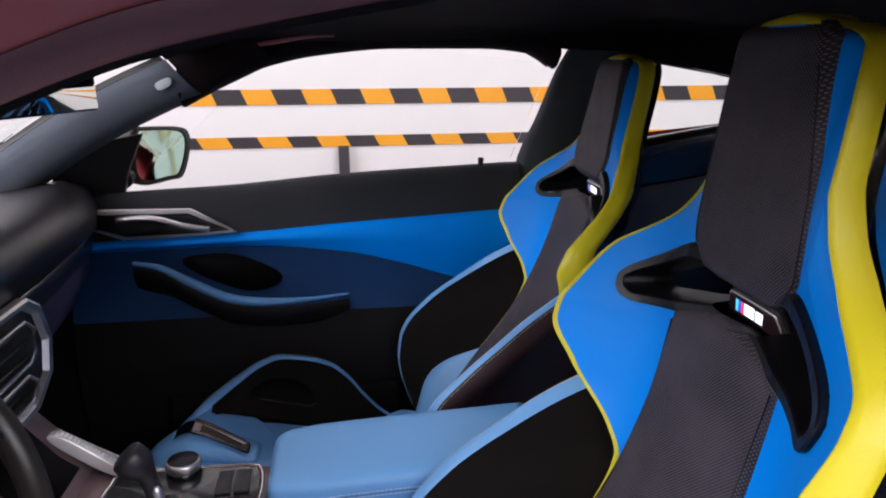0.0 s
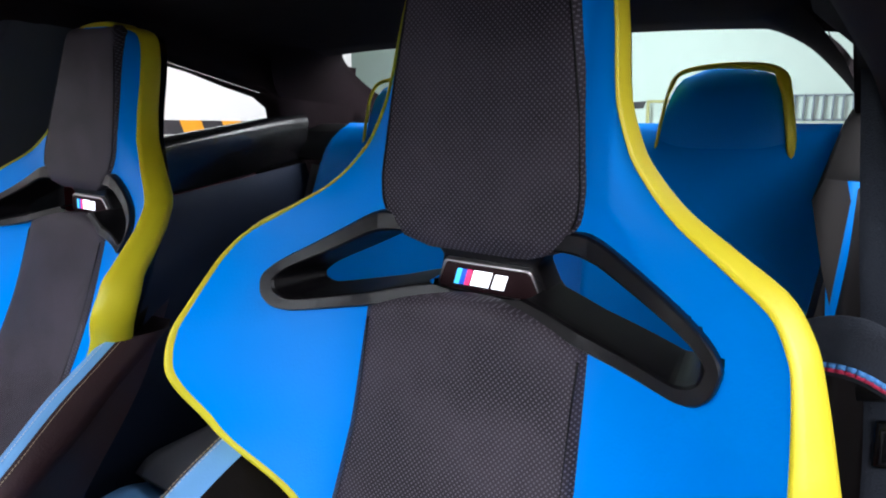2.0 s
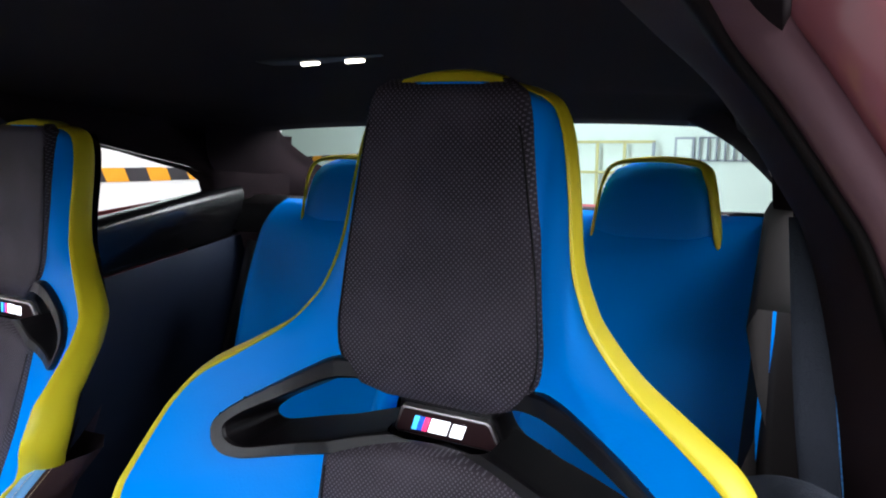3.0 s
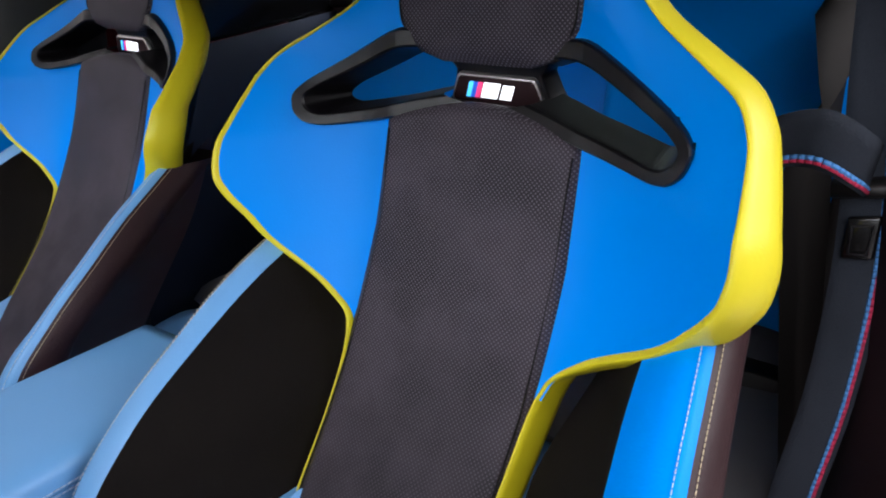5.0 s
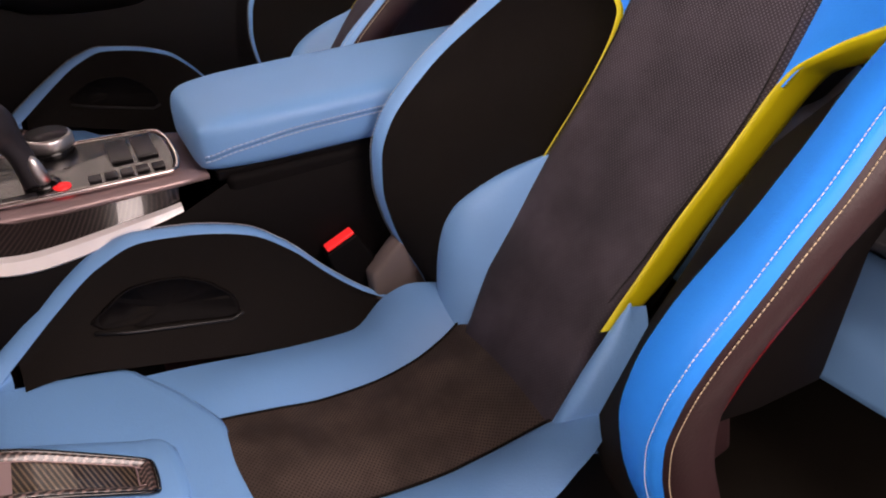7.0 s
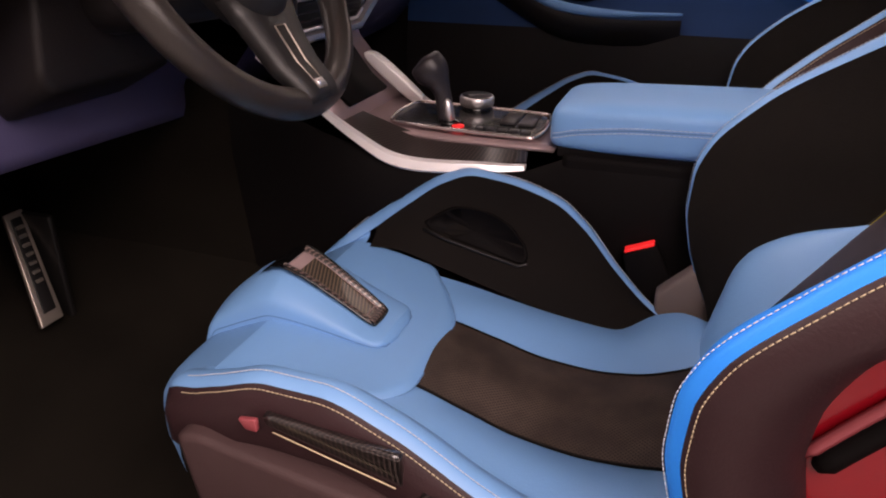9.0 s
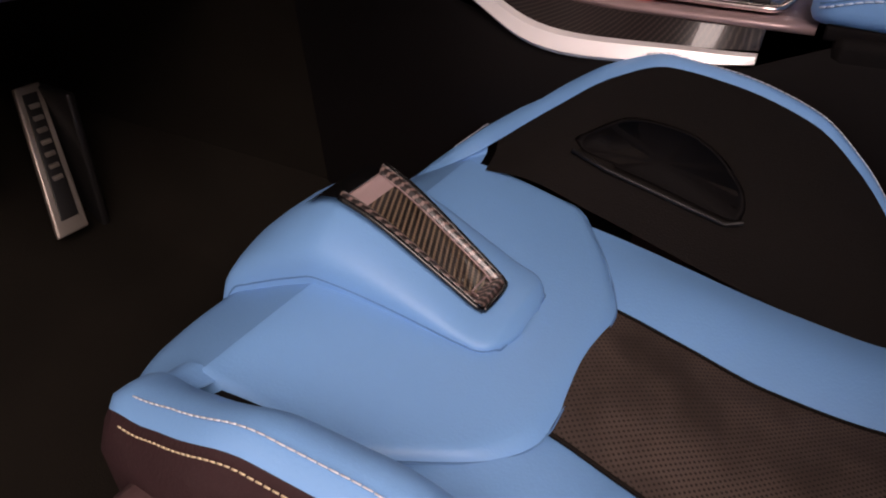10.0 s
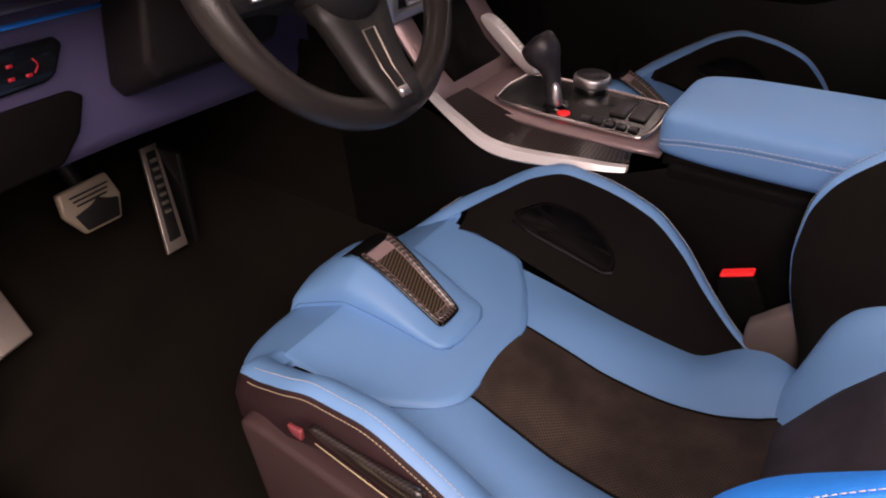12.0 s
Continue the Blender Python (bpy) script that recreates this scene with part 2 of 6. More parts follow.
def curve(pts, n, closed=False):
    """Catmull-Rom through the points, n samples evenly spread by length."""
    p = [Vector(q) for q in pts]
    k = len(p)
    fine = []
    spans = k if closed else k - 1
    for i in range(spans):
        a, b, c, d = (p[(i + j) % k] if closed else p[min(max(i + j, 0), k - 1)] for j in (-1, 0, 1, 2))
        for s in range(16):
            u = s / 16
            fine.append(0.5 * (2 * b + (c - a) * u + (2 * a - 5 * b + 4 * c - d) * u * u + (3 * b - a - 3 * c + d) * u**3))
    fine.append(p[0].copy() if closed else p[-1].copy())
    run = [0.0]
    for a, b in zip(fine, fine[1:]):
        run.append(run[-1] + (b - a).length)
    out, j = [], 0
    for i in range(n):
        s = run[-1] * i / (n if closed else n - 1)
        while j < len(run) - 2 and run[j + 1] < s:
            j += 1
        w = (s - run[j]) / max(run[j + 1] - run[j], 1e-9)
        out.append(fine[j].lerp(fine[j + 1], min(max(w, 0), 1)))
    return out


def grid(rows, closed=False, cap=False, bm=None):
    """Quads between rows of points; closed joins the ends of each row, cap closes the first and last."""
    bm = bm or bmesh.new()
    vs = [[bm.verts.new(q) for q in row] for row in rows]
    for a, b in zip(vs, vs[1:]):
        n = len(a)
        for i in range(n if closed else n - 1):
            try:
                bm.faces.new((a[i], a[(i + 1) % n], b[(i + 1) % n], b[i]))
            except ValueError:
                pass
    if cap:
        for row in (vs[0], vs[-1]):
            bm.faces.new(row)
    return bm


def tube(path, radius, seg=8, closed=False, bm=None, squash=1.0, up=(0, 0, 1)):
    """A round bar along a path; radius is one number or one for each point."""
    rings = []
    n = len(path)
    for i, q in enumerate(path):
        a, b = path[(i - 1) % n] if closed or i else path[0], path[(i + 1) % n] if closed or i < n - 1 else path[-1]
        d = (Vector(b) - Vector(a)).normalized()
        side = d.cross(Vector(up))
        side = side.normalized() if side.length > 1e-6 else Vector((1, 0, 0))
        top = side.cross(d)
        r = radius[i] if isinstance(radius, (list, tuple)) else radius
        rings.append([Vector(q) + side * (r * math.cos(2 * math.pi * k / seg)) + top * (r * squash * math.sin(2 * math.pi * k / seg)) for k in range(seg)])
    if closed:
        rings.append(rings[0])
    return grid(rings, closed=True, cap=not closed, bm=bm)


def block(x0, x1, y0, y1, z0, z1, bevel=0.0, bm=None, seg=2):
    own = bmesh.new()
    m = Matrix.Translation(((x0 + x1) / 2, (y0 + y1) / 2, (z0 + z1) / 2)) @ Matrix.Diagonal((x1 - x0, y1 - y0, z1 - z0, 1))
    bmesh.ops.create_cube(own, size=1, matrix=m)
    if bevel:
        bmesh.ops.bevel(own, geom=own.edges[:], offset=bevel, segments=seg, profile=0.6, affect="EDGES")
    if bm is None:
        return own
    me = bpy.data.meshes.new("tmp")
    own.to_mesh(me)
    own.free()
    bm.from_mesh(me)
    bpy.data.meshes.remove(me)
    return bm


def prism(outline, vec, bevel=0.0, seg=2):
    """A flat outline pushed along vec, edges rounded."""
    bm = bmesh.new()
    f = bm.faces.new([bm.verts.new(q) for q in outline])
    r = bmesh.ops.extrude_face_region(bm, geom=[f])
    bmesh.ops.translate(bm, verts=[v for v in r["geom"] if isinstance(v, bmesh.types.BMVert)], vec=vec)
    bmesh.ops.recalc_face_normals(bm, faces=bm.faces)
    if bevel:
        bmesh.ops.bevel(bm, geom=bm.edges[:], offset=bevel, segments=seg, profile=0.6, affect="EDGES")
    return bm


def thicken(bm, depth):
    bmesh.ops.recalc_face_normals(bm, faces=bm.faces)
    bmesh.ops.solidify(bm, geom=bm.faces[:], thickness=depth)
    return bm


def stitches(path, bm, length=0.004, gap=0.0016, r=0.0007):
    """Short raised thread bars along a path."""
    run = 0.0
    for a, b in zip(path, path[1:]):
        d = b - a
        while run < d.length:
            p = a + d * (run / d.length)
            tube([p, p + d.normalized() * length], r, 5, bm=bm)
            run += length + gap
        run -= d.length
    return bm


BRONZE = mat("worn_bronze_metal", (0.20, 0.10, 0.06), 0.4, metal=0.6, stain=0.3)


# ---- front sports seat, built round its own middle plane ----
XC = ([0.16, 0.22, 0.245, 0.34, 0.42, 0.585, 0.70, 0.806, 0.887, 1.146], [0.085, 0.12, 0.134, 0.195, 0.25, 0.352, 0.39, 0.415, 0.432, 0.452])
WH = (
    [0.335, 0.44, 0.517, 0.572, 0.60, 0.631, 0.682, 0.709, 0.725, 0.745, 0.765, 0.79, 0.838, 0.85, 0.864, 0.887, 0.918, 0.942, 0.96, 1.006, 1.06, 1.10, 1.125, 1.138, 1.146],
    [0.103, 0.106, 0.108, 0.111, 0.118, 0.147, 0.214, 0.236, 0.248, 0.259, 0.262, 0.260, 0.253, 0.248, 0.239, 0.206, 0.162, 0.140, 0.128, 0.113, 0.105, 0.097, 0.086, 0.070, 0.035],
)
EDGE = ([0.33, 0.60, 0.631, 0.694, 0.749, 0.777, 0.80, 0.826, 0.855, 0.888, 0.93, 1.0, 1.14], [0.0, 0.0, -0.012, -0.060, -0.092, -0.089, -0.076, -0.060, -0.042, -0.018, 0.005, 0.018, 0.028])


def back_x(y, z):
    """Front surface of the backrest shell."""
    w = interp(z, *WH)
    y1 = min(0.105 if z < 0.9 else interp(z, [0.9, 1.14], [0.105, 0.04]), w * 0.9)
    a = max(abs(y) - y1, 0) / max(w - y1, 0.01)
    return interp(z, *XC) + interp(z, *EDGE) * a * a


def inside(p, poly):
    ok = False
    for (ax, ay), (bx, by) in zip(poly, poly[1:] + poly[:1]):
        if (ay > p[1]) != (by > p[1]) and p[0] < (bx - ax) * (p[1] - ay) / (by - ay) + ax:
            ok = not ok
    return ok


# see-through opening of the backrest, one half: rim on the shell, front edge of the hole, rear edge of the hole
FRAME = [(0.0, 0.890), (0.075, 0.897), (0.104, 0.899), (0.150, 0.873), (0.200, 0.843), (0.214, 0.828), (0.209, 0.809), (0.197, 0.798), (0.177, 0.795), (0.110, 0.807), (0.062, 0.820), (0.0, 0.826)]
HOLE = [(0.046, 0.870), (0.075, 0.880), (0.104, 0.877), (0.144, 0.857), (0.186, 0.837), (0.200, 0.826), (0.197, 0.816), (0.188, 0.810), (0.176, 0.808), (0.114, 0.821), (0.078, 0.831), (0.050, 0.838)]
BACK_HOLE = [(0.048, 0.866), (0.077, 0.875), (0.105, 0.872), (0.142, 0.853), (0.178, 0.835), (0.188, 0.825), (0.187, 0.819), (0.180, 0.815), (0.172, 0.814), (0.112, 0.826), (0.080, 0.835), (0.052, 0.842)]


def trimmed(pts):
    """Corners of an open line cut twice, so that lines with as many points stay matched."""
    p = [Vector((0, y, z)) for y, z in pts]
    for _ in range(2):
        out = [p[0]]
        for a, b in zip(p, p[1:]):
            out += [a.lerp(b, 0.2), a.lerp(b, 0.8)]
        p = out + [p[-1]]
    return p


def chamfered(pts, n, closed=False):
    """A line of straight runs with small rounded corners, at even steps."""
    p = [Vector(q) for q in pts]
    for _ in range(2):
        out = [] if closed else [p[0]]
        for a, b in zip(p, p[1:] + p[:1] if closed else p[1:]):
            out += [a.lerp(b, 0.22), a.lerp(b, 0.78)]
        p = out + ([] if closed else [p[-1]])
    if closed:
        p = p + p[:1]
    run = [0.0]
    for a, b in zip(p, p[1:]):
        run.append(run[-1] + (b - a).length)
    steps = [run[-1] * k / (n if closed else n - 1) for k in range(n)]
    return [Vector([interp(s, run, [q[i] for q in p]) for i in range(3)]) for s in steps]


CREST = ([0.20, 0.25, 0.30, 0.35, 0.40, 0.44, 0.48, 0.54, 0.60, 0.644, 0.672, 0.70], [0.150, 0.128, 0.104, 0.086, 0.077, 0.078, 0.090, 0.138, 0.203, 0.256, 0.296, 0.336])

CREST_IN = (CREST[0], CREST[1][:7] + [0.141, 0.222, 0.290, 0.346, 0.410])


def sports_seat(name, label, group, red_flank):
    seat = thing(name, label, "car seat", group)
    zs = [0.335 + 0.265 * i / 18 for i in range(18)] + [0.60 + 0.546 * i / 110 for i in range(111)]
    # blue shell with its see-through opening
    bm = bmesh.new()
    ns = 72
    vs = [[bm.verts.new((back_x(s * interp(z, *WH), z), s * interp(z, *WH), z)) for s in [2 * k / ns - 1 for k in range(ns + 1)]] for z in zs if z >= 0.58]
    for a, b in zip(vs, vs[1:]):
        for i in range(ns):
            c = sum((q.co for q in (a[i], a[i + 1], b[i], b[i + 1])), Vector()) / 4
            if not inside((max(0.115 + (abs(c.y) - 0.115) / 0.96, 0.001), 0.846 + (c.z - 0.846) / 0.925), FRAME):
                bm.faces.new((a[i], a[i + 1], b[i + 1], b[i]))
    part("shell", bm, BLUE, seat, "blue leather shoulder and head shell")
    # dark back shell behind it
    rows = []
    for z in zs[::3]:
        w = interp(z, *WH)
        rows.append([(back_x(s * w, z) + 0.045 + 0.035 * (1 - s * s), s * (w - 0.002), z) for s in [2 * k / 24 - 1 for k in range(25)]])
    bm = bmesh.new()
    vv = [[bm.verts.new(q) for q in r] for r in rows]
    for a, b in zip(vv, vv[1:]):
        for i in range(24):
            c = sum((q.co for q in (a[i], a[i + 1], b[i], b[i + 1])), Vector()) / 4
            if not inside((max(abs(c.y), 0.001), c.z), FRAME):
                bm.faces.new((a[i], a[i + 1], b[i + 1], b[i]))
    part("back_shell", bm, GLOSS, seat, "gloss black rear shell")
    # yellow rim round the whole outline
    for side in (1, -1):
        path = []
        for z in zs:
            w = interp(z, *WH)
            path.append((w, z))
        rows = []
        for j, (w, z) in enumerate(path):
            (wa, za), (wb, zb) = path[max(j - 1, 0)], path[min(j + 1, len(path) - 1)]
            n = Vector((zb - za, wa - wb)).normalized()
            y, x = w * side, back_x(w, z)
            bx = interp(z, [0.335, 0.40, 0.60, 0.75, 0.88, 1.0, 1.146], [0.020, 0.040, 0.044, 0.042, 0.032, 0.025, 0.022])
            o = interp(z, [0.335, 0.60, 0.64, 0.72, 0.85, 0.93, 1.0, 1.146], [0.008, 0.015, 0.023, 0.028, 0.013, 0.006, 0.004, 0.005])

            def at(fx, fo):
                return (x + fx, y + side * n.x * o * fo, z + n.y * o * fo)

            rows.append([at(0.004, -0.08), at(-0.0038, 0.0), at(-0.0042, 0.12), at(bx * 0.16, 0.42), at(bx * 0.42, 0.74), at(bx * 0.75, 0.95), at(bx, 1.0), at(bx + 0.006, 0.7)])
        part("rim", grid(rows), LIME, seat, "yellow leather rim with piping")
    top = grid([[(x, y, z) for x, y, z in ((back_x(0.03 * s, 1.146) + 0.002, 0.048 * s, 1.146), (back_x(0, 1.146) + 0.003, 0.046 * s, 1.1545 - 0.006 * s * s), (back_x(0, 1.146) + 0.016, 0.044 * s, 1.158 - 0.006 * s * s), (back_x(0, 1.146) + 0.042, 0.044 * s, 1.157 - 0.006 * s * s), (back_x(0, 1.146) + 0.048, 0.042 * s, 1.148))] for s in [k / 6 - 1 for k in range(13)]])
    part("top_rim", top, LIME, seat)
    # headrest pad
    rows = []
    for i in range(33):
        u = i / 32
        z = 0.868 + 0.2815 * u
        w = interp(z, [0.868, 0.876, 0.886, 0.897, 0.91, 0.93, 0.95, 1.0, 1.05, 1.10, 1.126, 1.141, 1.1495], [0.048, 0.074, 0.085, 0.096, 0.102, 0.104, 0.102, 0.096, 0.088, 0.080, 0.075, 0.068, 0.056])
        ez = min(1, min(u / 0.09, (1 - u) / 0.05))
        row = []
        for k in range(33):
            s = 2 * k / 32 - 1
            roll = 1 - max(0, (abs(s) - 0.88) / 0.12) ** 2
            depth = 0.014 * (ez * (2 - ez)) ** 0.5 * max(roll, 0) ** 0.5
            row.append((interp(z, *XC) + 0.008 - depth, 0.005 + s * w, z))
        rows.append([(row[0][0] + 0.008, row[0][1], z)] + row + [(row[-1][0] + 0.008, row[-1][1], z)])
    part("headrest_pad", grid(rows), PERF, seat, "black perforated headrest pad")
    for side in (1, -1):
        p = [Vector((interp(z, *XC) - 0.0015, 0.005 + side * 0.92 * interp(z, [0.897, 0.91, 0.93, 0.95, 1.0, 1.05, 1.10, 1.115], [0.096, 0.102, 0.104, 0.102, 0.096, 0.088, 0.079, 0.075]), z)) for z in [0.900 + 0.210 * k / 40 for k in range(41)]]
        part("headrest_seam", tube([q + Vector((-0.0035, 0, 0)) for q in p], 0.0012, 5), BLACK, seat)
    # dark frame of the opening, both halves, with the bridge between them
    bm = bmesh.new()
    outs, holes, backs = trimmed(FRAME), trimmed(HOLE), trimmed(BACK_HOLE)
    for side in (1, -1):
        rings = []
        for f, dx, g in ((0.0, 0.012, 0), (0.0, -0.002, 0), (0.05, -0.007, 0), (0.16, -0.0095, 0), (0.84, -0.0095, 0), (0.95, -0.007, 0), (1.0, -0.001, 0), (1.0, 0.05, 1)):
            ring = []
            for q, h, r in zip(outs, holes, backs):
                p = q.lerp(h, f).lerp(r, g)
                mid = 0.024 * max(0, 1 - abs(p.y) / 0.10)
                ring.append((back_x(p.y, p.z) + dx + mid, side * p.y, p.z))
            rings.append(ring)
        grid(rings, bm=bm)
    part("opening_frame", bm, FRAMEBLACK, seat, "satin black frame of the see-through opening", smooth=False)
    # bridge under the headrest pad, and the badge on it
    def on_bridge(y, z, lift=0.0):
        return (0.439 + (0.895 - z) * 0.32 - lift, y, z)

    half = [(0.075, 0.897), (0.066, 0.885), (0.047, 0.860), (0.054, 0.838), (0.066, 0.823), (0.062, 0.808)]
    part("bridge", prism([on_bridge(y, z) for y, z in half] + [on_bridge(-y, z) for y, z in reversed(half)], (0.036, 0, 0.004), 0.004), FRAMEBLACK, seat, "satin black bridge below the headrest pad")
    bz = [(0.0545, 0.829), (0.0540, 0.833), (0.044, 0.854), (0.041, 0.857), (-0.041, 0.857), (-0.0445, 0.854), (-0.0505, 0.832), (-0.0505, 0.829), (-0.048, 0.827), (0.052, 0.827)]
    badge = part("badge", prism([on_bridge(y, z, 0.006) for y, z in bz], (0.010, 0, 0.003), 0.002), SILVER, seat, "illuminated model badge plate")
    part("badge_face", prism([on_bridge(y * 0.955 - 0.0005, 0.8405 + (z - 0.8405) * 0.86, 0.0072) for y, z in bz], (0.003, 0, 0.001), 0.0006), MAROON, badge, "dark badge face")
    def slanted(y0, y1, z0, z1):
        lean = 0.45 * (z1 - z0)
        return prism([on_bridge(y, z, 0.0078) for y, z in ((y0, z0), (y1, z0), (y1 - lean, z1), (y0 - lean, z1))], (0.0008, 0, 0))

    for k, (c, e) in enumerate((((0.10, 0.55, 0.95), 0.8), ((0.03, 0.10, 0.55), 0.6), ((0.85, 0.05, 0.18), 0.7))):
        part("stripe", slanted(0.0355 - 0.0052 * k, 0.0305 - 0.0052 * k, 0.834, 0.850), mat("badge_stripe", c, 0.4, emit=e, glow=c), badge)
    for y, w, top in ((0.0185, 0.0185, 0.850), (-0.003, 0.0125, 0.849)):
        part("mark", slanted(y, y - w, 0.8345, top), WHITEGLOW, badge)
    # centre panel of the backrest, running down to the cushion
    rows = []
    for i in range(71):
        z = 0.19 + (0.808 - 0.19) * i / 70
        w = interp(z, [0.19, 0.34, 0.44, 0.56, 0.60, 0.73, 0.80, 0.815], [0.092, 0.1010, 0.1050, 0.1100, 0.112, 0.109, 0.1075, 0.107])
        row = []
        for k in range(25):
            s = 2 * k / 24 - 1
            arch = 0.023 * (1 - s * s) * max(0, (i - 60) / 10)
            r = max(0, (abs(s) - 0.90) / 0.10)
            x = interp(z + arch, *XC) - 0.006 * (1 - r * r) + 0.0012 * s * s - 0.0016
            row.append((x, s * w, z + arch))
        rows.append([(row[0][0] + 0.02, row[0][1], row[0][2])] + row + [(row[-1][0] + 0.02, row[-1][1], row[-1][2])])
    rows.append([(x + 0.02, y, z + 0.002) for x, y, z in rows[-1]])
    part("centre_panel", grid(rows), PERF, seat, "dark perforated centre panel")
    for side in (1, -1):
        p = [Vector((interp(z, *XC) - 0.0055, side * 0.955 * interp(z, [0.34, 0.44, 0.56, 0.60, 0.73, 0.80], [0.0945, 0.107, 0.1105, 0.109, 0.105, 0.107]), z)) for z in [0.36 + 0.44 * k / 60 for k in range(61)]]
        part("seam", tube(p, 0.0011, 5), BLACK, seat)
    # side bolsters of the backrest
    for side in (1, -1):
        inner, strip, outer, s1, s2 = [], [], [], [], []
        for i in range(53):
            z = 0.195 + (0.700 - 0.195) * i / 52
            c = interp(z, *(CREST_IN if side > 0 else CREST))
            xb = interp(z, *XC)
            if side > 0:
                yc = interp(z, [0.195, 0.30, 0.45, 0.62, 0.70], [0.226, 0.238, 0.243, 0.236, 0.222])
                wid, lean = interp(z, [0.195, 0.30, 0.5, 0.70], [0.022, 0.026, 0.028, 0.025]), interp(z, [0.195, 0.56, 0.64, 0.70], [0.002, 0.003, 0.016, 0.03])
            else:
                yc = interp(z, [0.195, 0.34, 0.39, 0.50, 0.58, 0.644, 0.70], [0.250, 0.260, 0.264, 0.277, 0.271, 0.258, 0.245])
                wid = interp(z, [0.195, 0.34, 0.42, 0.49, 0.57, 0.70], [0.026, 0.036, 0.046, 0.052, 0.056, 0.048])
                lean = interp(z, [0.195, 0.40, 0.49, 0.56, 0.64], [0.006, 0.012, 0.030, 0.055, 0.050])
            high = interp(z, [0.195, 0.50, 0.59], [0.0, 0.0, 1.0])
            back = max(xb + 0.030 + 0.050 * high, c + 0.03)
            p0, p1 = Vector((back, side * ((0.125 if side > 0 else 0.116) + 0.020 * high), z)), Vector((c + lean, side * (yc - wid), z))
            row = [p0.lerp(p1, u) + Vector((-0.018 * (1 - 0.85 * high) * math.sin(math.pi * u), side * 0.008 * math.sin(math.pi * u), 0)) for u in [k / 12 for k in range(13)]]
            inner.append(row)
            strip.append([p1, p1 + Vector((-0.002 if side > 0 else -0.006, side * 0.004, 0)), Vector((c + lean * 0.28, side * (yc - wid * 0.45), z)), Vector((c + 0.001, side * yc, z)), Vector((c + 0.006, side * (yc + 0.005), z)), Vector((c + 0.012, side * (yc + 0.008), z))])
            o = Vector((c + 0.012, side * (yc + 0.008), z))
            deep = interp(z, [0.50, 0.60], [0.0, 1.0]) if side < 0 else 0.0
            outer.append([o, o + Vector((0.004, side * 0.004, 0)), o + Vector((0.018, side * 0.010, 0)), o + Vector((0.040, side * (0.010 + 0.004 * deep), 0)), o + Vector((0.062 + 0.006 * deep, side * 0.011 * deep, 0)), o + Vector((0.080 + 0.014 * deep + (0.03 * high if side > 0 else 0), -side * 0.022, 0)), o + Vector((0.090 + (0.07 * high if side > 0 else 0), -side * 0.060, 0)), Vector((max(xb + 0.125, o.x + 0.090) + (0.03 * high if side > 0 else 0), side * 0.125, z))])
            s1.append(Vector((c - 0.0003, side * (yc + 0.0005), z)))
            s2.append(Vector((c + 0.0155, side * (yc + 0.0125), z)))
        part("bolster_inner", grid(inner), SUEDE, seat, "black microfibre bolster face")
        part("bolster_edge", grid(strip), BLUE_LIT if side > 0 or not red_flank else BLUE, seat, "blue leather bolster edge")
        part("bolster_outer", grid(outer), MAROON, seat, "dark brown leather bolster flank")
        part("stitching", stitches(curve(s1, 200), bmesh.new(), 0.0034, 0.0014, 0.00045), STITCH, seat, "pale twin stitching")
        part("stitching", stitches(curve(s2, 200), bmesh.new(), 0.0034, 0.0014, 0.00045), CREAM, seat, "cream stitching")
        # low side pads beside the waist
        rows = []
        for i in range(25):
            u = i / 24
            z = 0.19 + (0.250 if side > 0 else 0.175) * u
            c, xb = interp(z, *CREST), interp(z, *XC)
            p0, p1 = Vector((max(xb + 0.06, c + 0.05), side * (0.135 if side > 0 else 0.116), z)), Vector((c + 0.012, side * 0.215, z))
            f = interp(u, [0, 0.3, 0.6, 0.85, 1], [0.43, 0.59, 0.60, 0.55, 0.46]) * (1 if side > 0 else 0.24)
            a = Vector((xb + 0.002, side * (interp(z, [0.19, 0.34, 0.44], [0.090, 0.0945, 0.107]) + 0.001), z))
            e = a.lerp(p0.lerp(p1, f) + Vector((-0.022, side * 0.004, 0)), max(0.03, 1 - max(0, (u - 0.35) / 0.65) ** 2.4) ** 0.6)
            puff = 0.022 * (1 - u ** 3)
            rows.append([a.lerp(e, v) + Vector((-puff * math.sin(math.pi * v), 0, 0.004 * math.sin(math.pi * v))) for v in [k / 10 for k in range(11)]] + [e + Vector((0.014, side * 0.006, 0))])
        part("waist_pad", grid(rows), BLUE_LIT, seat, "blue waist pad, paled as if lit")
        # seat-back side behind the bolster, red reflection painted in: slot, hinge cap, lower tab
        if side < 0 and red_flank:
            FZ = [0.30, 0.36, 0.42, 0.50, 0.58, 0.66]
            rows = []
            for i in range(25):
                z = 0.29 + 0.28 * i / 24
                x = interp(z, FZ, [0.16, 0.150, 0.150, 0.212, 0.290, 0.36])
                e = interp(z, FZ, [0.24, 0.29, 0.355, 0.41, 0.45, 0.47])
                rows.append([(x + (e - x) * u, side * (0.219 + 0.010 * math.sin(math.pi * min(1, u * 1.4) * 0.5) - 0.016 * max(0, u - 0.7) / 0.3), z) for u in [k / 8 for k in range(9)]] + [(e + 0.02, side * 0.18, z)])
            part("back_flank", grid(rows), RED, seat, "glossy seat-back flank, red reflection painted in")
            rows = []
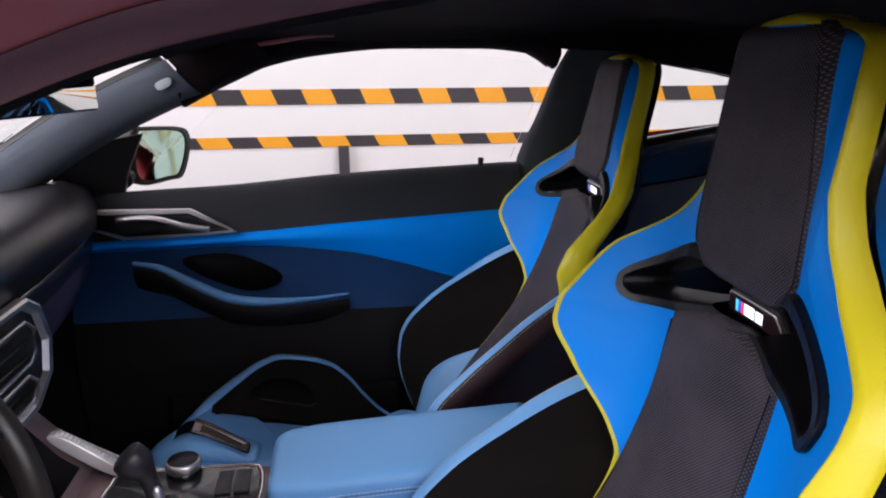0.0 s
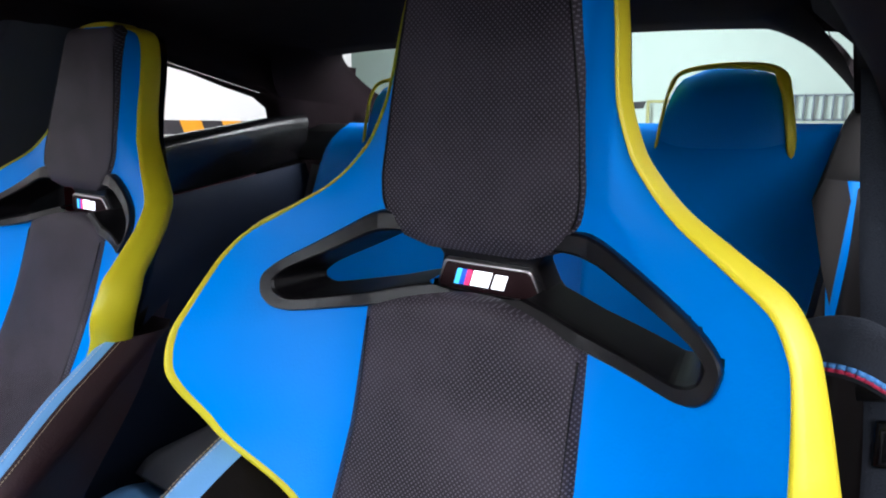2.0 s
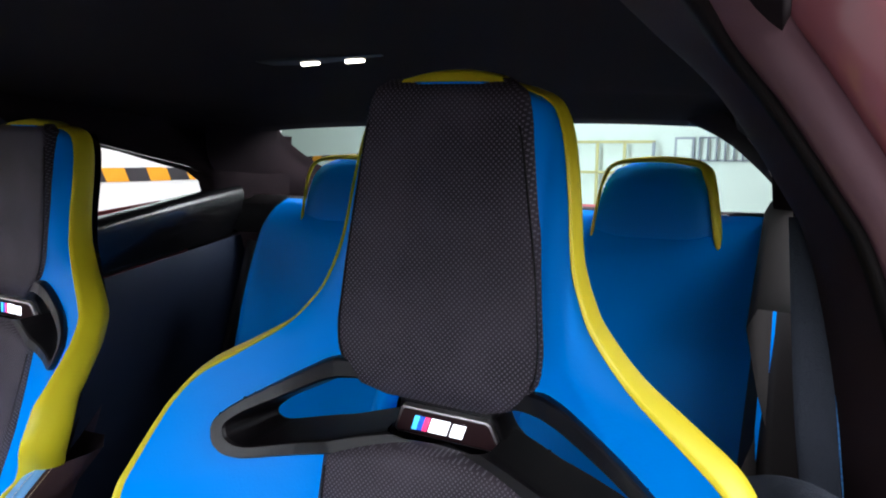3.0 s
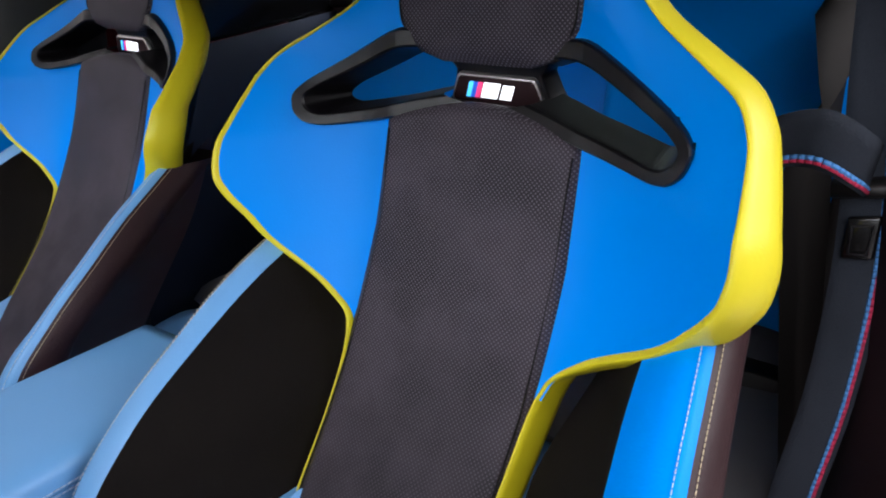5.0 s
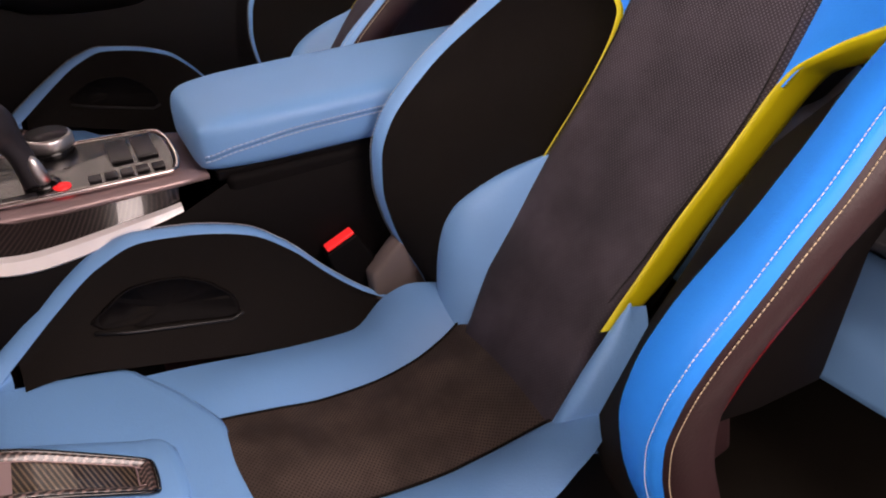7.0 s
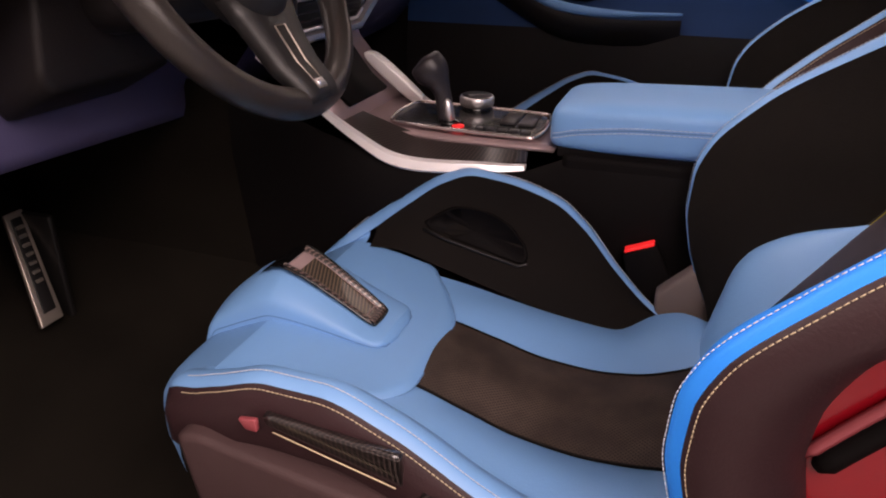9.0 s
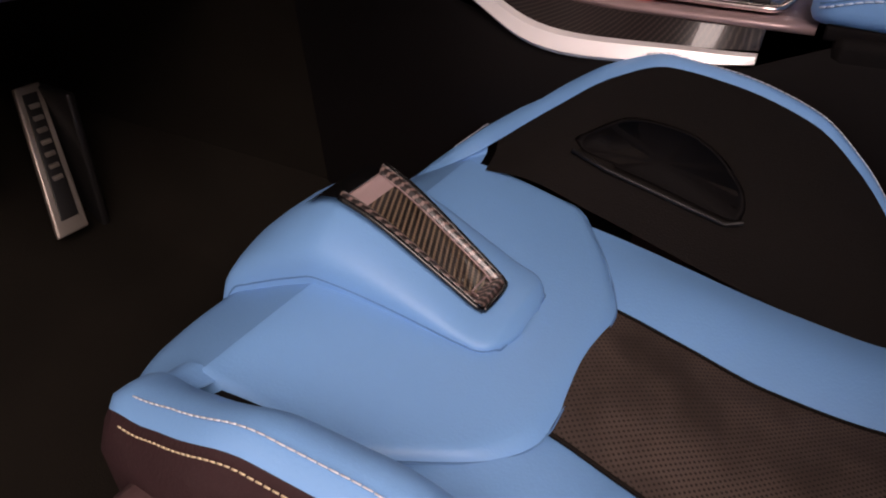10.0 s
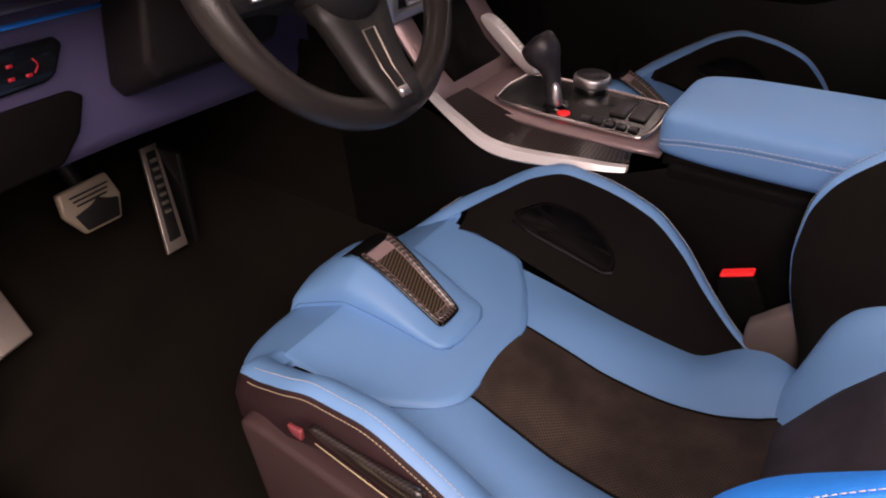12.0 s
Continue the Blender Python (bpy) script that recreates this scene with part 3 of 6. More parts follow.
            for i in range(15):
                z = 0.27 + 0.27 * i / 14
                e = interp(z, FZ, [0.24, 0.29, 0.355, 0.41, 0.45, 0.47])
                f = max(e + 0.03, 0.40)
                rows.append([(e, side * 0.206, z), (e + 0.4 * (f - e), side * 0.216, z), (f, side * 0.220, z), (f + 0.02, side * 0.212, z), (f + 0.04, side * 0.185, z), (f + 0.05, side * 0.11, z)])
            part("shell_side", grid(rows), PIT, seat, "black side of the rear shell")
            slot = curve([(0.184, side * 0.2275, 0.378), (0.216, side * 0.2285, 0.422), (0.265, side * 0.2315, 0.483), (0.325, side * 0.2320, 0.546), (0.355, side * 0.227, 0.575)], 30)
            part("flank_slot", tube(slot, [0.005] + [0.0100] * 28 + [0.004], 8, squash=1.0, up=(0, 1, 0)), PIT, seat, "dark slot along the flank")
            part("slot_lip", tube([q + Vector((-0.011, side * 0.003, 0.010)) for q in slot], [0.002] + [0.0050] * 28 + [0.002], 6), MAROON_PINK, seat)
            part("flank_hinge", tube([(0.243, side * 0.224, 0.428), (0.243, side * 0.232, 0.428), (0.243, side * 0.2335, 0.428)], [0.018, 0.017, 0.012], 20), RED, seat, "round red hinge cap")
            part("flank_tab", prism([(0.165, side * 0.225, 0.348), (0.167, side * 0.225, 0.335), (0.184, side * 0.225, 0.330), (0.189, side * 0.225, 0.343), (0.182, side * 0.225, 0.350)], (0, side * 0.005, 0), 0.002), BRONZE, seat, "worn bronze tab")
            part("flank_base", prism([(0.20, -0.185, 0.345), (0.26, -0.185, 0.335), (0.30, -0.185, 0.20), (0.20, -0.185, 0.18)], (0, -0.02, 0), 0.008), MAROON, seat, "dark brown lower hinge cover")
    # cushion: middle insert
    yc0 = 0.005
    SX, SZ = [-0.33, -0.20, -0.137, -0.068, 0.0, 0.05, 0.10, 0.13, 0.17], [0.262, 0.249, 0.232, 0.213, 0.207, 0.212, 0.226, 0.238, 0.244]
    SW = [0.074, 0.074, 0.077, 0.080, 0.083, 0.086, 0.093, 0.100, 0.106]
    rows = []
    for i in range(37):
        u = i / 36
        x = -0.200 + 0.37 * u
        w, z = interp(x, SX, SW), interp(x, SX, SZ)
        rows.append([(x, yc0 + s * w, z + 0.006 * (1 - s * s)) for s in [k / 10 - 1 for k in range(21)]])
    part("seat_insert", grid(rows), PERF_SEAT, seat, "dark brown perforated seat insert")
    for side in (1, -1):
        part("insert_seam", tube([Vector((x, yc0 + side * interp(x, SX, SW), interp(x, SX, SZ) + 0.001)) for x in [-0.2 + 0.37 * k / 40 for k in range(41)]], 0.0016, 5), SUEDE, seat)
    # blue side runs of the cushion
    for side in (1, -1):
        rows = []
        for i in range(45):
            u = i / 44
            x = -0.30 + 0.47 * u
            wi, zi = interp(x, SX, SW), interp(x, SX, SZ)
            yo = interp(x, [-0.33, -0.2, 0.0, 0.06, 0.10, 0.17], [0.180, 0.178, 0.178, 0.190, 0.182, 0.150])
            zo = interp(x, [-0.33, -0.25, -0.06, 0.01, 0.065, 0.10, 0.17], [0.264, 0.258, 0.226, 0.220, 0.250, 0.262, 0.255])
            puff = 0.011 * interp(x, [-0.30, -0.24, -0.14], [-0.4, 0.1, 1.0])
            rows.append([(x, yc0 + side * (wi + (yo - wi) * v), zi + (zo - zi) * v + puff * math.sin(math.pi * v) - 0.002) for v in [k / 10 for k in range(11)]])
        part("cushion_side", grid(rows), BLUE_LIT, seat, "blue leather cushion side")
    # front bib with the raised divider
    ym = 0.013
    yn, yf = -0.167, 0.196
    cols = [yn + (yf - yn) * k / 60 for k in range(61)]
    ends = [0.0, 0.015, 0.035, 0.06] + [0.1 + 0.885 * k / 16 for k in range(17)]
    lip = [-0.386, -0.392, -0.396, -0.402, -0.410, -0.420, -0.430, -0.440, -0.450, -0.460, -0.470, -0.480, -0.486, -0.490]
    rows, front = [], []

    def bib_z(x, y, xr):
        z = interp(-x, [0.19, 0.26, 0.390, 0.396, 0.45, 0.475, 0.486, 0.490], [0.256, 0.265, 0.2865, 0.2845, 0.261, 0.248, 0.236, 0.222])
        if x > xr - 0.012:
            z -= 0.006 * (1 - (xr - x) / 0.012) ** 2
        return z

    def nose(x, y):
        """The front slope is shorter towards the door."""
        return x if x > -0.392 else -0.392 + (x + 0.392) * interp(y, [-0.205, -0.185, -0.165, -0.13, -0.08, 0.0, 0.10, 0.20], [0.30, 0.62, 0.82, 0.95, 1.0, 1.0, 0.98, 0.80])

    for y in cols:
        xr = interp(y, [-0.167, -0.137, -0.108, -0.076, 0.0, 0.062, 0.12, 0.196], [-0.290, -0.245, -0.207, -0.190, -0.190, -0.190, -0.212, -0.262])
        rows.append([(x, y, bib_z(x, y, xr)) for x in [xr + (-0.386 - xr) * e for e in ends] + [-0.389, -0.392]])
        f = [(nose(x, y), y, bib_z(x, y, xr)) for x in lip[1:]]
        front.append(f + [(nose(-0.492, y), y, f[-1][2] - 0.03), (nose(-0.480, y), y, 0.17)])
    for y in (-0.175, -0.185, -0.195, -0.204):
        front.insert(0, [(nose(x, y), y, z - 0.10 * (-0.167 - y)) for (_, _, z), x in zip(front[0], lip[1:] + [-0.492, -0.480])])
    part("bib_front", grid(front), BLUE_LIT, seat, "blue leather front slope of the cushion")
    # raised divider pad on the bib, rounded at its rear end
    pad = []
    for k in range(61):
        u = k / 60
        x = -0.2405 - 0.022 * (u / 0.3) ** 1.6 if u < 0.3 else -0.2625 - 0.2275 * (u - 0.3) / 0.7
        d = min(1, (-0.240 - x) / 0.024)
        half = interp(-x, [0.24, 0.30, 0.39, 0.48], [0.052, 0.058, 0.068, 0.072]) * (1 - (1 - d) ** 2.4) ** (1 / 2.4)
        rise = interp(-x, [0.24, 0.276, 0.30, 0.385, 0.42, 0.445, 0.465, 0.49], [0.010, 0.015, 0.024, 0.048, 0.053, 0.050, 0.043, 0.034])
        rise *= min(1, (-0.2395 - x) / 0.010) ** 0.5
        row = []
        for f, h in ((1.0, -0.10), (1.0, 0.12), (0.985, 0.34), (0.95, 0.50), (0.88, 0.62), (0.74, 0.76), (0.55, 0.89), (0.38, 0.97), (0.2, 1.0), (0, 1.0)):
            row.append((f, h))
        full = [(-f, h) for f, h in row] + [(f, h) for f, h in row[-2::-1]]
        pad.append([(nose(x, ym), ym + f * half, bib_z(x, 0.0, -0.19) + h * rise) for f, h in full])
    base = [Vector(r[1]) for r in pad[4:]][::-1] + [Vector(r[-2]) for r in pad[4:]]
    # Thin dark line: the seam, plus painted shade at the pad's foot.
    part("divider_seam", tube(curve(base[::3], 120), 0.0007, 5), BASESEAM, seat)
    part("divider_pad", grid(pad, cap=False), BLUE_LIT, seat, "raised blue leather divider pad")
    rows.insert(0, [(x, y - 0.004, z - 0.006) for x, y, z in rows[0]])
    rows.insert(0, [(x, y - 0.006, z - 0.03) for x, y, z in rows[0]])
    # Seam line that also paints the shade under the puffed bib edge.
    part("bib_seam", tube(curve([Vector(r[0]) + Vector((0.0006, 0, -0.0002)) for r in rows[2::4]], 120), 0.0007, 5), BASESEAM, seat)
    part("front_bib", grid(rows), BLUE_LIT, seat, "blue leather cushion front with a raised divider")
    # carbon inlay sunk into the divider: dark lip, sloping woven rim, woven floor, open at the front
    def inlay_line(k, lift, u0, u1, n=25):
        """A line of the inlay at k half-widths from its middle."""
        out = []
        for i in range(n):
            u = u0 + (u1 - u0) * i / (n - 1)
            w = interp(u, [0, 0.04, 0.12, 0.4, 1], [0.0185, 0.0205, 0.0215, 0.0245, 0.0310])
            z = interp(u, [0, 0.3, 0.8, 1], [0.2815, 0.303, 0.3355, 0.3440])
            out.append(Vector((-0.267 - 0.121 * u, ym - 0.008 * (1 - u) + k * w, z + lift)))
        return out

    inlay = part("divider_inlay", grid([inlay_line(k, -0.0035, 0.10, 1.0) for k in (-0.66, -0.33, 0, 0.33, 0.66)]), COPPERWEAVE, seat, "copper-toned carbon-fibre floor of the divider inlay")
    for side in (1, -1):
        part("inlay_rim", grid([inlay_line(side * k, d, 0.03, 1.0) for k, d in ((0.98, 0.0008), (0.90, 0.0030), (0.80, 0.0022), (0.66, -0.0036))]), RIMWEAVE, inlay, "polished woven rim of the inlay")
        part("inlay_lip", tube(inlay_line(side * 1.04, -0.0002, 0.0, 1.0), 0.0024, 8), GLOSS, inlay, "black lip of the inlay")
        part("inlay_thread", tube(inlay_line(side * 0.67, -0.0026, 0.10, 0.97), 0.0006, 5), PINKTRIM, inlay)
    across = [k / 8 - 1 for k in range(17)]
    part("inlay_end", grid([[inlay_line(k, d, u, 1.0)[0] for k in across] for u, d in ((0.0, -0.0005), (0.02, 0.0030), (0.045, 0.0026), (0.09, -0.0036), (0.11, -0.0036))]), RIMWEAVE, inlay, "woven end of the inlay rim")
    part("end_lip", tube([inlay_line(k, -0.0002, -0.012 + 0.012 * k * k, 1.0)[0] for k in across], 0.0024, 8), GLOSS, inlay)
    part("end_window", tube([inlay_line(k, -0.0015, u, 1.0)[0] for k, u in ((-0.5, 0.055), (0.5, 0.055), (0.56, 0.115), (-0.56, 0.115))], 0.0008, 6, closed=True), PINKTRIM, inlay, "pale frame of the small end window")
    part("inlay_cap", grid([[inlay_line(k, -0.0028, u, 1.0)[0] for k in (-0.66, -0.2, 0.2, 0.66)] for u in (0.86, 1.0)]), PINKTRIM, inlay, "pale end cap of the inlay")
    part("inlay_front", grid([[(x, ym + s * w, z) for s in (-1, -0.8, 0, 0.8, 1)] for x, z, w in ((-0.387, 0.3425, 0.031), (-0.405, 0.3405, 0.031), (-0.424, 0.3275, 0.029))]), GLOSS, inlay)
    # cushion bolsters: high inner one, lower outer one
    for side, peak in ((1, ([-0.455, -0.42, -0.39, -0.315, -0.262, -0.215, -0.165, -0.095, -0.05, 0.0, 0.046, 0.10], [0.246, 0.272, 0.290, 0.349, 0.387, 0.404, 0.399, 0.379, 0.345, 0.289, 0.247, 0.215])), (-1, ([-0.414, -0.405, -0.39, -0.36, -0.335, -0.27, -0.22, -0.15, -0.06, 0.0, 0.05, 0.10], [0.290, 0.302, 0.312, 0.321, 0.331, 0.352, 0.352, 0.329, 0.278, 0.250, 0.236, 0.215]))):
        face, edge, flank, s1, s2 = [], [], [], [], []
        for i in range(57):
            u = i / 56
            x = (-0.455 if side > 0 else -0.414) + (0.555 if side > 0 else 0.514) * u
            z = interp(x, *peak)
            yb = yc0 + side * interp(x, [-0.41, -0.33, -0.2, 0.0, 0.06, 0.10], [0.180, 0.181, 0.179, 0.179, 0.188, 0.180])
            zb = min(interp(x, [-0.41, -0.33, -0.25, -0.06, 0.01, 0.065, 0.10], [0.28, 0.288, 0.270, 0.224, 0.218, 0.225, 0.215]), z - 0.004)
            yt = yc0 + side * interp(x, [-0.41, -0.37, -0.25, 0.0, 0.10], [0.188, 0.205, 0.222, 0.214, 0.200])
            if side < 0:
                yb, yt, zb = -0.172 if x > -0.37 else -0.162, -interp(x, [-0.414, -0.40, -0.385, -0.35, -0.3, 0.0], [0.196, 0.190, 0.188, 0.190, 0.194, 0.196]), interp(x, [-0.414, -0.40, -0.37], [0.279, 0.286, 0.282]) if x < -0.37 else min(zb, z - 0.03)
                z -= 0.030 * interp(x, [-0.414, -0.40, -0.37, -0.30, -0.1, 0.1], [0.0, 0.2, 0.6, 0.9, 0.7, 0.1])
            b, t = Vector((x, yb, zb)), Vector((x, yt, z))
            face.append([b.lerp(t, v) + Vector((0, side * 0.010 * math.sin(math.pi * v), 0)) for v in [k / 10 for k in range(11)]])
            wid = 0.030 * interp(x, [-0.455, -0.41, -0.33, -0.05, 0.06, 0.1], [0.2, 0.8, 1, 0.9, 0.5, 0.3]) if side > 0 else interp(x, [-0.414, -0.405, -0.39, -0.36, -0.30, -0.05, 0.06, 0.1], [0.012, 0.030, 0.040, 0.044, 0.046, 0.046, 0.025, 0.015])
            zp = interp(x, *peak) - z if side < 0 else interp(x, [-0.455, -0.42, -0.38, -0.32, -0.25, -0.20], [0.0, 0.010, 0.020, 0.015, 0.006, 0.0])
            g = 1 if side > 0 else interp(x, [-0.414, -0.39, -0.36], [0.0, 0.3, 1.0])
            edge.append([t, t + Vector((0, side * wid * 0.15, 0.004 * g + zp * 0.3)), t + Vector((0, side * wid * 0.5, 0.005 * g + zp * 0.8)), t + Vector((0, side * wid * 0.85, 0.001 * g + zp)), t + Vector((0, side * wid, -0.006 + zp))])
            o = t + Vector((0, side * wid, -0.006 + zp))
            flank.append([o, o + Vector((0, side * 0.005, -0.006)), o + Vector((0, side * 0.012, -0.022)), Vector((o.x, o.y + side * 0.010, max(o.z - 0.060, 0.20))), Vector((o.x + 0.004, o.y - side * 0.004, max(o.z - 0.085, 0.19))), Vector((o.x + 0.006, o.y - side * 0.010, 0.185))])
            if i > 3:
                s1.append(t + Vector((0, side * wid * 0.80, 0.0005 + 0.0025 * g + zp)))
                s2.append(o + Vector((0, side * 0.0045, -0.0035)))
        tip = [k for k, r in enumerate(face) if r[0].x < (-0.37 if side < 0 else -0.375)]
        if tip:
            part("cushion_bolster_tip", grid([face[k] for k in tip]), BLUE_LIT, seat, "blue leather tip of the cushion bolster")
        part("cushion_bolster_inner", grid(face[len(tip):]), SUEDE, seat, "black microfibre cushion bolster face")
        part("cushion_bolster_edge", grid(edge), BLUE_LIT, seat, "blue leather cushion bolster edge")
        part("cushion_bolster_outer", grid(flank), MAROON, seat, "dark brown leather cushion flank")
        part("stitching", stitches(curve(s1, 160), bmesh.new(), 0.0050, 0.0008, 0.0005), STITCH, seat)
        part("stitching", stitches(curve(s2, 160), bmesh.new(), 0.0034, 0.0014, 0.00055), CREAM, seat)
        if side > 0:
            def on_face(x, z, d=0.0):
                i = min(range(57), key=lambda k: abs(face[k][0].x - x))
                return min(face[i], key=lambda q: abs(q.z - z)).y - d

            lens = curve([(-0.284, 0.20, 0.322), (-0.272, 0.20, 0.338), (-0.235, 0.20, 0.356), (-0.175, 0.20, 0.349), (-0.135, 0.20, 0.318), (-0.126, 0.20, 0.293), (-0.140, 0.20, 0.289), (-0.21, 0.20, 0.306)], 60, closed=True)
            lens = [Vector((q.x, on_face(q.x, q.z), q.z)) for q in lens]
            c = sum(lens, Vector()) / 60
            # No hollow is cut; the black face paints in the slot's inner shade.
            part("slot_recess", grid([[q + Vector((0, -0.0008, 0)) for q in lens], [q.lerp(c, 0.03) + Vector((0, -0.0035, 0)) for q in lens], [q.lerp(c, 0.07) + Vector((0, -0.003, 0)) for q in lens], [q.lerp(c, 0.10) + Vector((0, -0.0012, 0)) for q in lens], [q.lerp(c, 0.95) + Vector((0, -0.0014, 0)) for q in lens]], closed=True, cap=True), PIT, seat, "black face painted as a slot in the bolster")
            part("slot_lip", tube([Vector((x, on_face(x, z, 0.004), z)) for x, z in ((-0.286, 0.318), (-0.25, 0.309), (-0.21, 0.300), (-0.17, 0.291), (-0.138, 0.284), (-0.124, 0.290))], 0.0022, 6), PLASTIC, seat)
        else:
            def panel(x0, x1, z0, z1, h0, h1):
                return thicken(grid([[(x, -0.2605 + 0.004 * v, z0 + (z1 - z0) * u - (h0 + (h1 - h0) * u) * v) for v in (0, 0.15, 0.5, 0.85, 1)] for u, x in [(k / 16, x0 + (x1 - x0) * k / 16) for k in range(17)]]), 0.008)

            slot = part("slot_panel", panel(-0.265, -0.131, 0.325, 0.317, 0.012, 0.036), CARBON, seat, "carbon-fibre slot panel on the flank")
            part("slot_panel", panel(-0.112, -0.040, 0.278, 0.250, 0.022, 0.014), CARBON, seat)
            part("slot_line", tube([Vector((-0.255, -0.2625, 0.3125)), Vector((-0.2, -0.2625, 0.2995)), Vector((-0.134, -0.2625, 0.2845))], 0.0007, 5), CREAM, slot)
            part("slot_tip", prism([(-0.290, -0.259, 0.320), (-0.268, -0.262, 0.326), (-0.268, -0.262, 0.312), (-0.282, -0.260, 0.310)], (0, -0.006, 0), 0.002), MAROON_PINK, seat, "red slot tip")
    # base below the cushion
    part("seat_base", block(-0.37, 0.18, -0.205, 0.205, 0.065, 0.195, 0.02), PLASTIC, seat, "black plastic seat base")
    part("side_shield", prism([(-0.372, -0.262, 0.276), (-0.345, -0.266, 0.282), (-0.13, -0.266, 0.250), (0.02, -0.262, 0.212), (0.14, -0.262, 0.20), (0.16, -0.262, 0.10), (-0.34, -0.262, 0.10)], (0, 0.045, 0), 0.010), SHIELD, seat, "dark brown side shield")
    for y in (-0.19, 0.19):
        part("rail", block(-0.40, 0.26, y - 0.022, y + 0.022, 0.03, 0.068, 0.004), STEEL, seat, "steel seat rail")
    return seat


def settle(seat, lean, shift, slim=1.0, crown=1.0, recline=0.0, wing=0.0):
    """The used seat: backrest leaning a little to one side, a slimmer build, the headrest set lower, the outer wing turned forward."""
    for ob in seat.children_recursive:
        for v in ob.data.vertices:
            w = interp(v.co.z, [0.48, 0.70], [0.0, 1.0])
            y = v.co.y
            if ob.name.startswith(("rim", "centre_panel", "seam")):
                v.co.y = y * slim + interp(v.co.z, [0.25, 0.34, 0.43, 0.50, 0.58, 0.70], [-0.005, 0.013, 0.0125, 0.008, 0.003, shift])
            else:
                v.co.y = y * slim + shift * w
            v.co.x += recline * (v.co.z - 0.55)
            if wing and y < 0:
                near = interp(v.co.z, [0.80, 0.92], [0.11, 0.085])
                v.co.x -= wing * interp(-y, [near, near + interp(v.co.z, [0.80, 0.92], [0.10, 0.03])], [0.0, 1.0]) * interp(v.co.z, [0.69, 0.80, 0.86, 0.92, 1.0], [0.0, 0.5, 0.55, 0.8, 1.3])
            v.co.z += lean * y * w
            if v.co.z > 0.90:
                v.co.z = 0.90 + (v.co.z - 0.90) * crown


WHITEGLOW = mat("white_lit_mark", (0.85, 0.85, 0.88), 0.4, emit=1.1, glow=(1, 1, 1))
driver_seat = sports_seat("sports_seat", "blue, black and yellow leather bucket seat with carbon divider", "front seats", True)
driver_seat.matrix_world = Matrix.Translation((0, 0.010, 0))
settle(driver_seat, 0.031, -0.007, wing=0.018)
passenger_seat = sports_seat("sports_seat", "blue, black and yellow leather bucket seat beside the console", "front seats", False)
settle(passenger_seat, 0.031, -0.007, 0.92, 0.88, 0.10)
passenger_seat.matrix_world = Matrix.Translation((0.075, 0.778, 0.010))


# ---- garage round the car ----
GROUND = -0.27


def wall(name, x0, x1, y0, y1, z0, z1, material, label):
    return tagged(part(name, block(x0, x1, y0, y1, z0, z1), material, smooth=False), label, "wall", kind="structure")


DULLYELLOW = mat("dull_yellow_paint", (0.50, 0.46, 0.20), 0.6, stain=0.1)
tagged(part("floor", block(-7.2, 10, -7.2, 10.6, GROUND - 0.1, GROUND), CONCRETE, smooth=False), "grey painted concrete garage floor", "floor", kind="structure")
wall_north = wall("wall_north", -7, 4.42, 3.36, 3.6, GROUND, 3.3, WHITEWALL, "white painted garage wall with striped warning tape")
wall("wall_return", 4.2, 4.4, 3.6, 10.4, GROUND, 3.3, WHITEWALL, "white painted return wall of the garage bay")
wall("wall_north_far", 4.2, 9.4, 10.4, 10.6, GROUND, 3.3, WHITEWALL, "white painted far wall of the garage bay")
wall_east = wall("wall_east", 9.2, 9.4, -7, 10.4, GROUND, 3.3, GREENWALL, "pale green garage wall with striped warning tape")
wall("wall_west", -7.2, -7, -7, 3.36, GROUND, 3.3, WHITEWALL, "white painted garage wall")
wall("wall_south", -7, 9.2, -7.2, -7, GROUND, 3.3, WHITEWALL, "white painted garage wall")
tagged(part("ceiling", block(-7.2, 10, -7.2, 10.6, 3.3, 3.4), WHITEWALL, smooth=False), "white garage ceiling", "ceiling", kind="structure")


# striped warning tape: alternate orange and black slanted fields along the walls
for z0, z1, shift in ((0.930, 1.014, 0.02), (0.694, 0.756, 0.09)):
    for k in range(-16, 27):
        x = shift + 0.1625 * k
        quad = [(x, 3.358, z0), (x + 0.1625, 3.358, z0), (x + 0.1625 - 0.035, 3.358, z1), (x - 0.035, 3.358, z1)]
        part("tape_field", prism(quad, (0, -0.004, 0)), ORANGE if k % 2 else TAPEBLACK, wall_north, smooth=False)
for k in range(46):
    y = 2.36 + 0.1625 * k
    a, b = 1.25 - 0.052 * (y - 2.36), 1.25 - 0.052 * (y + 0.1625 - 2.36)
    part("tape_field", prism([(9.196, y, a), (9.196, y + 0.1625, b), (9.196, y + 0.13, b + 0.09), (9.196, y - 0.033, a + 0.09)], (-0.004, 0, 0)), ORANGE if k % 2 else TAPEBLACK, wall_east, smooth=False)
post = thing("wall_post", "dark steel post under the warning tape on the wall", "post")
part("upright", block(0.015, 0.075, 3.30, 3.355, GROUND, 0.70, 0.006), TAPEBLACK, post)
part("foot", block(-0.03, 0.12, 3.26, 3.355, GROUND, GROUND + 0.02, 0.004), TAPEBLACK, post)
window_1 = tagged(part("window_1", block(9.15, 9.20, 0.74, 0.98, 1.08, 1.39, 0.01), GREY), "small grey-framed window in the green wall", "window", kind="structure")
part("pane", block(9.14, 9.152, 0.77, 0.95, 1.11, 1.36, 0.004), GREENWALL, window_1)
bars = thing("window_grille", "grey bars of a grille on the green wall", "grille")
for k in range(9):
    part("bar", block(9.13, 9.16, -0.13 + 0.10 * k, -0.105 + 0.10 * k, 1.09, 1.38), GREY, bars)
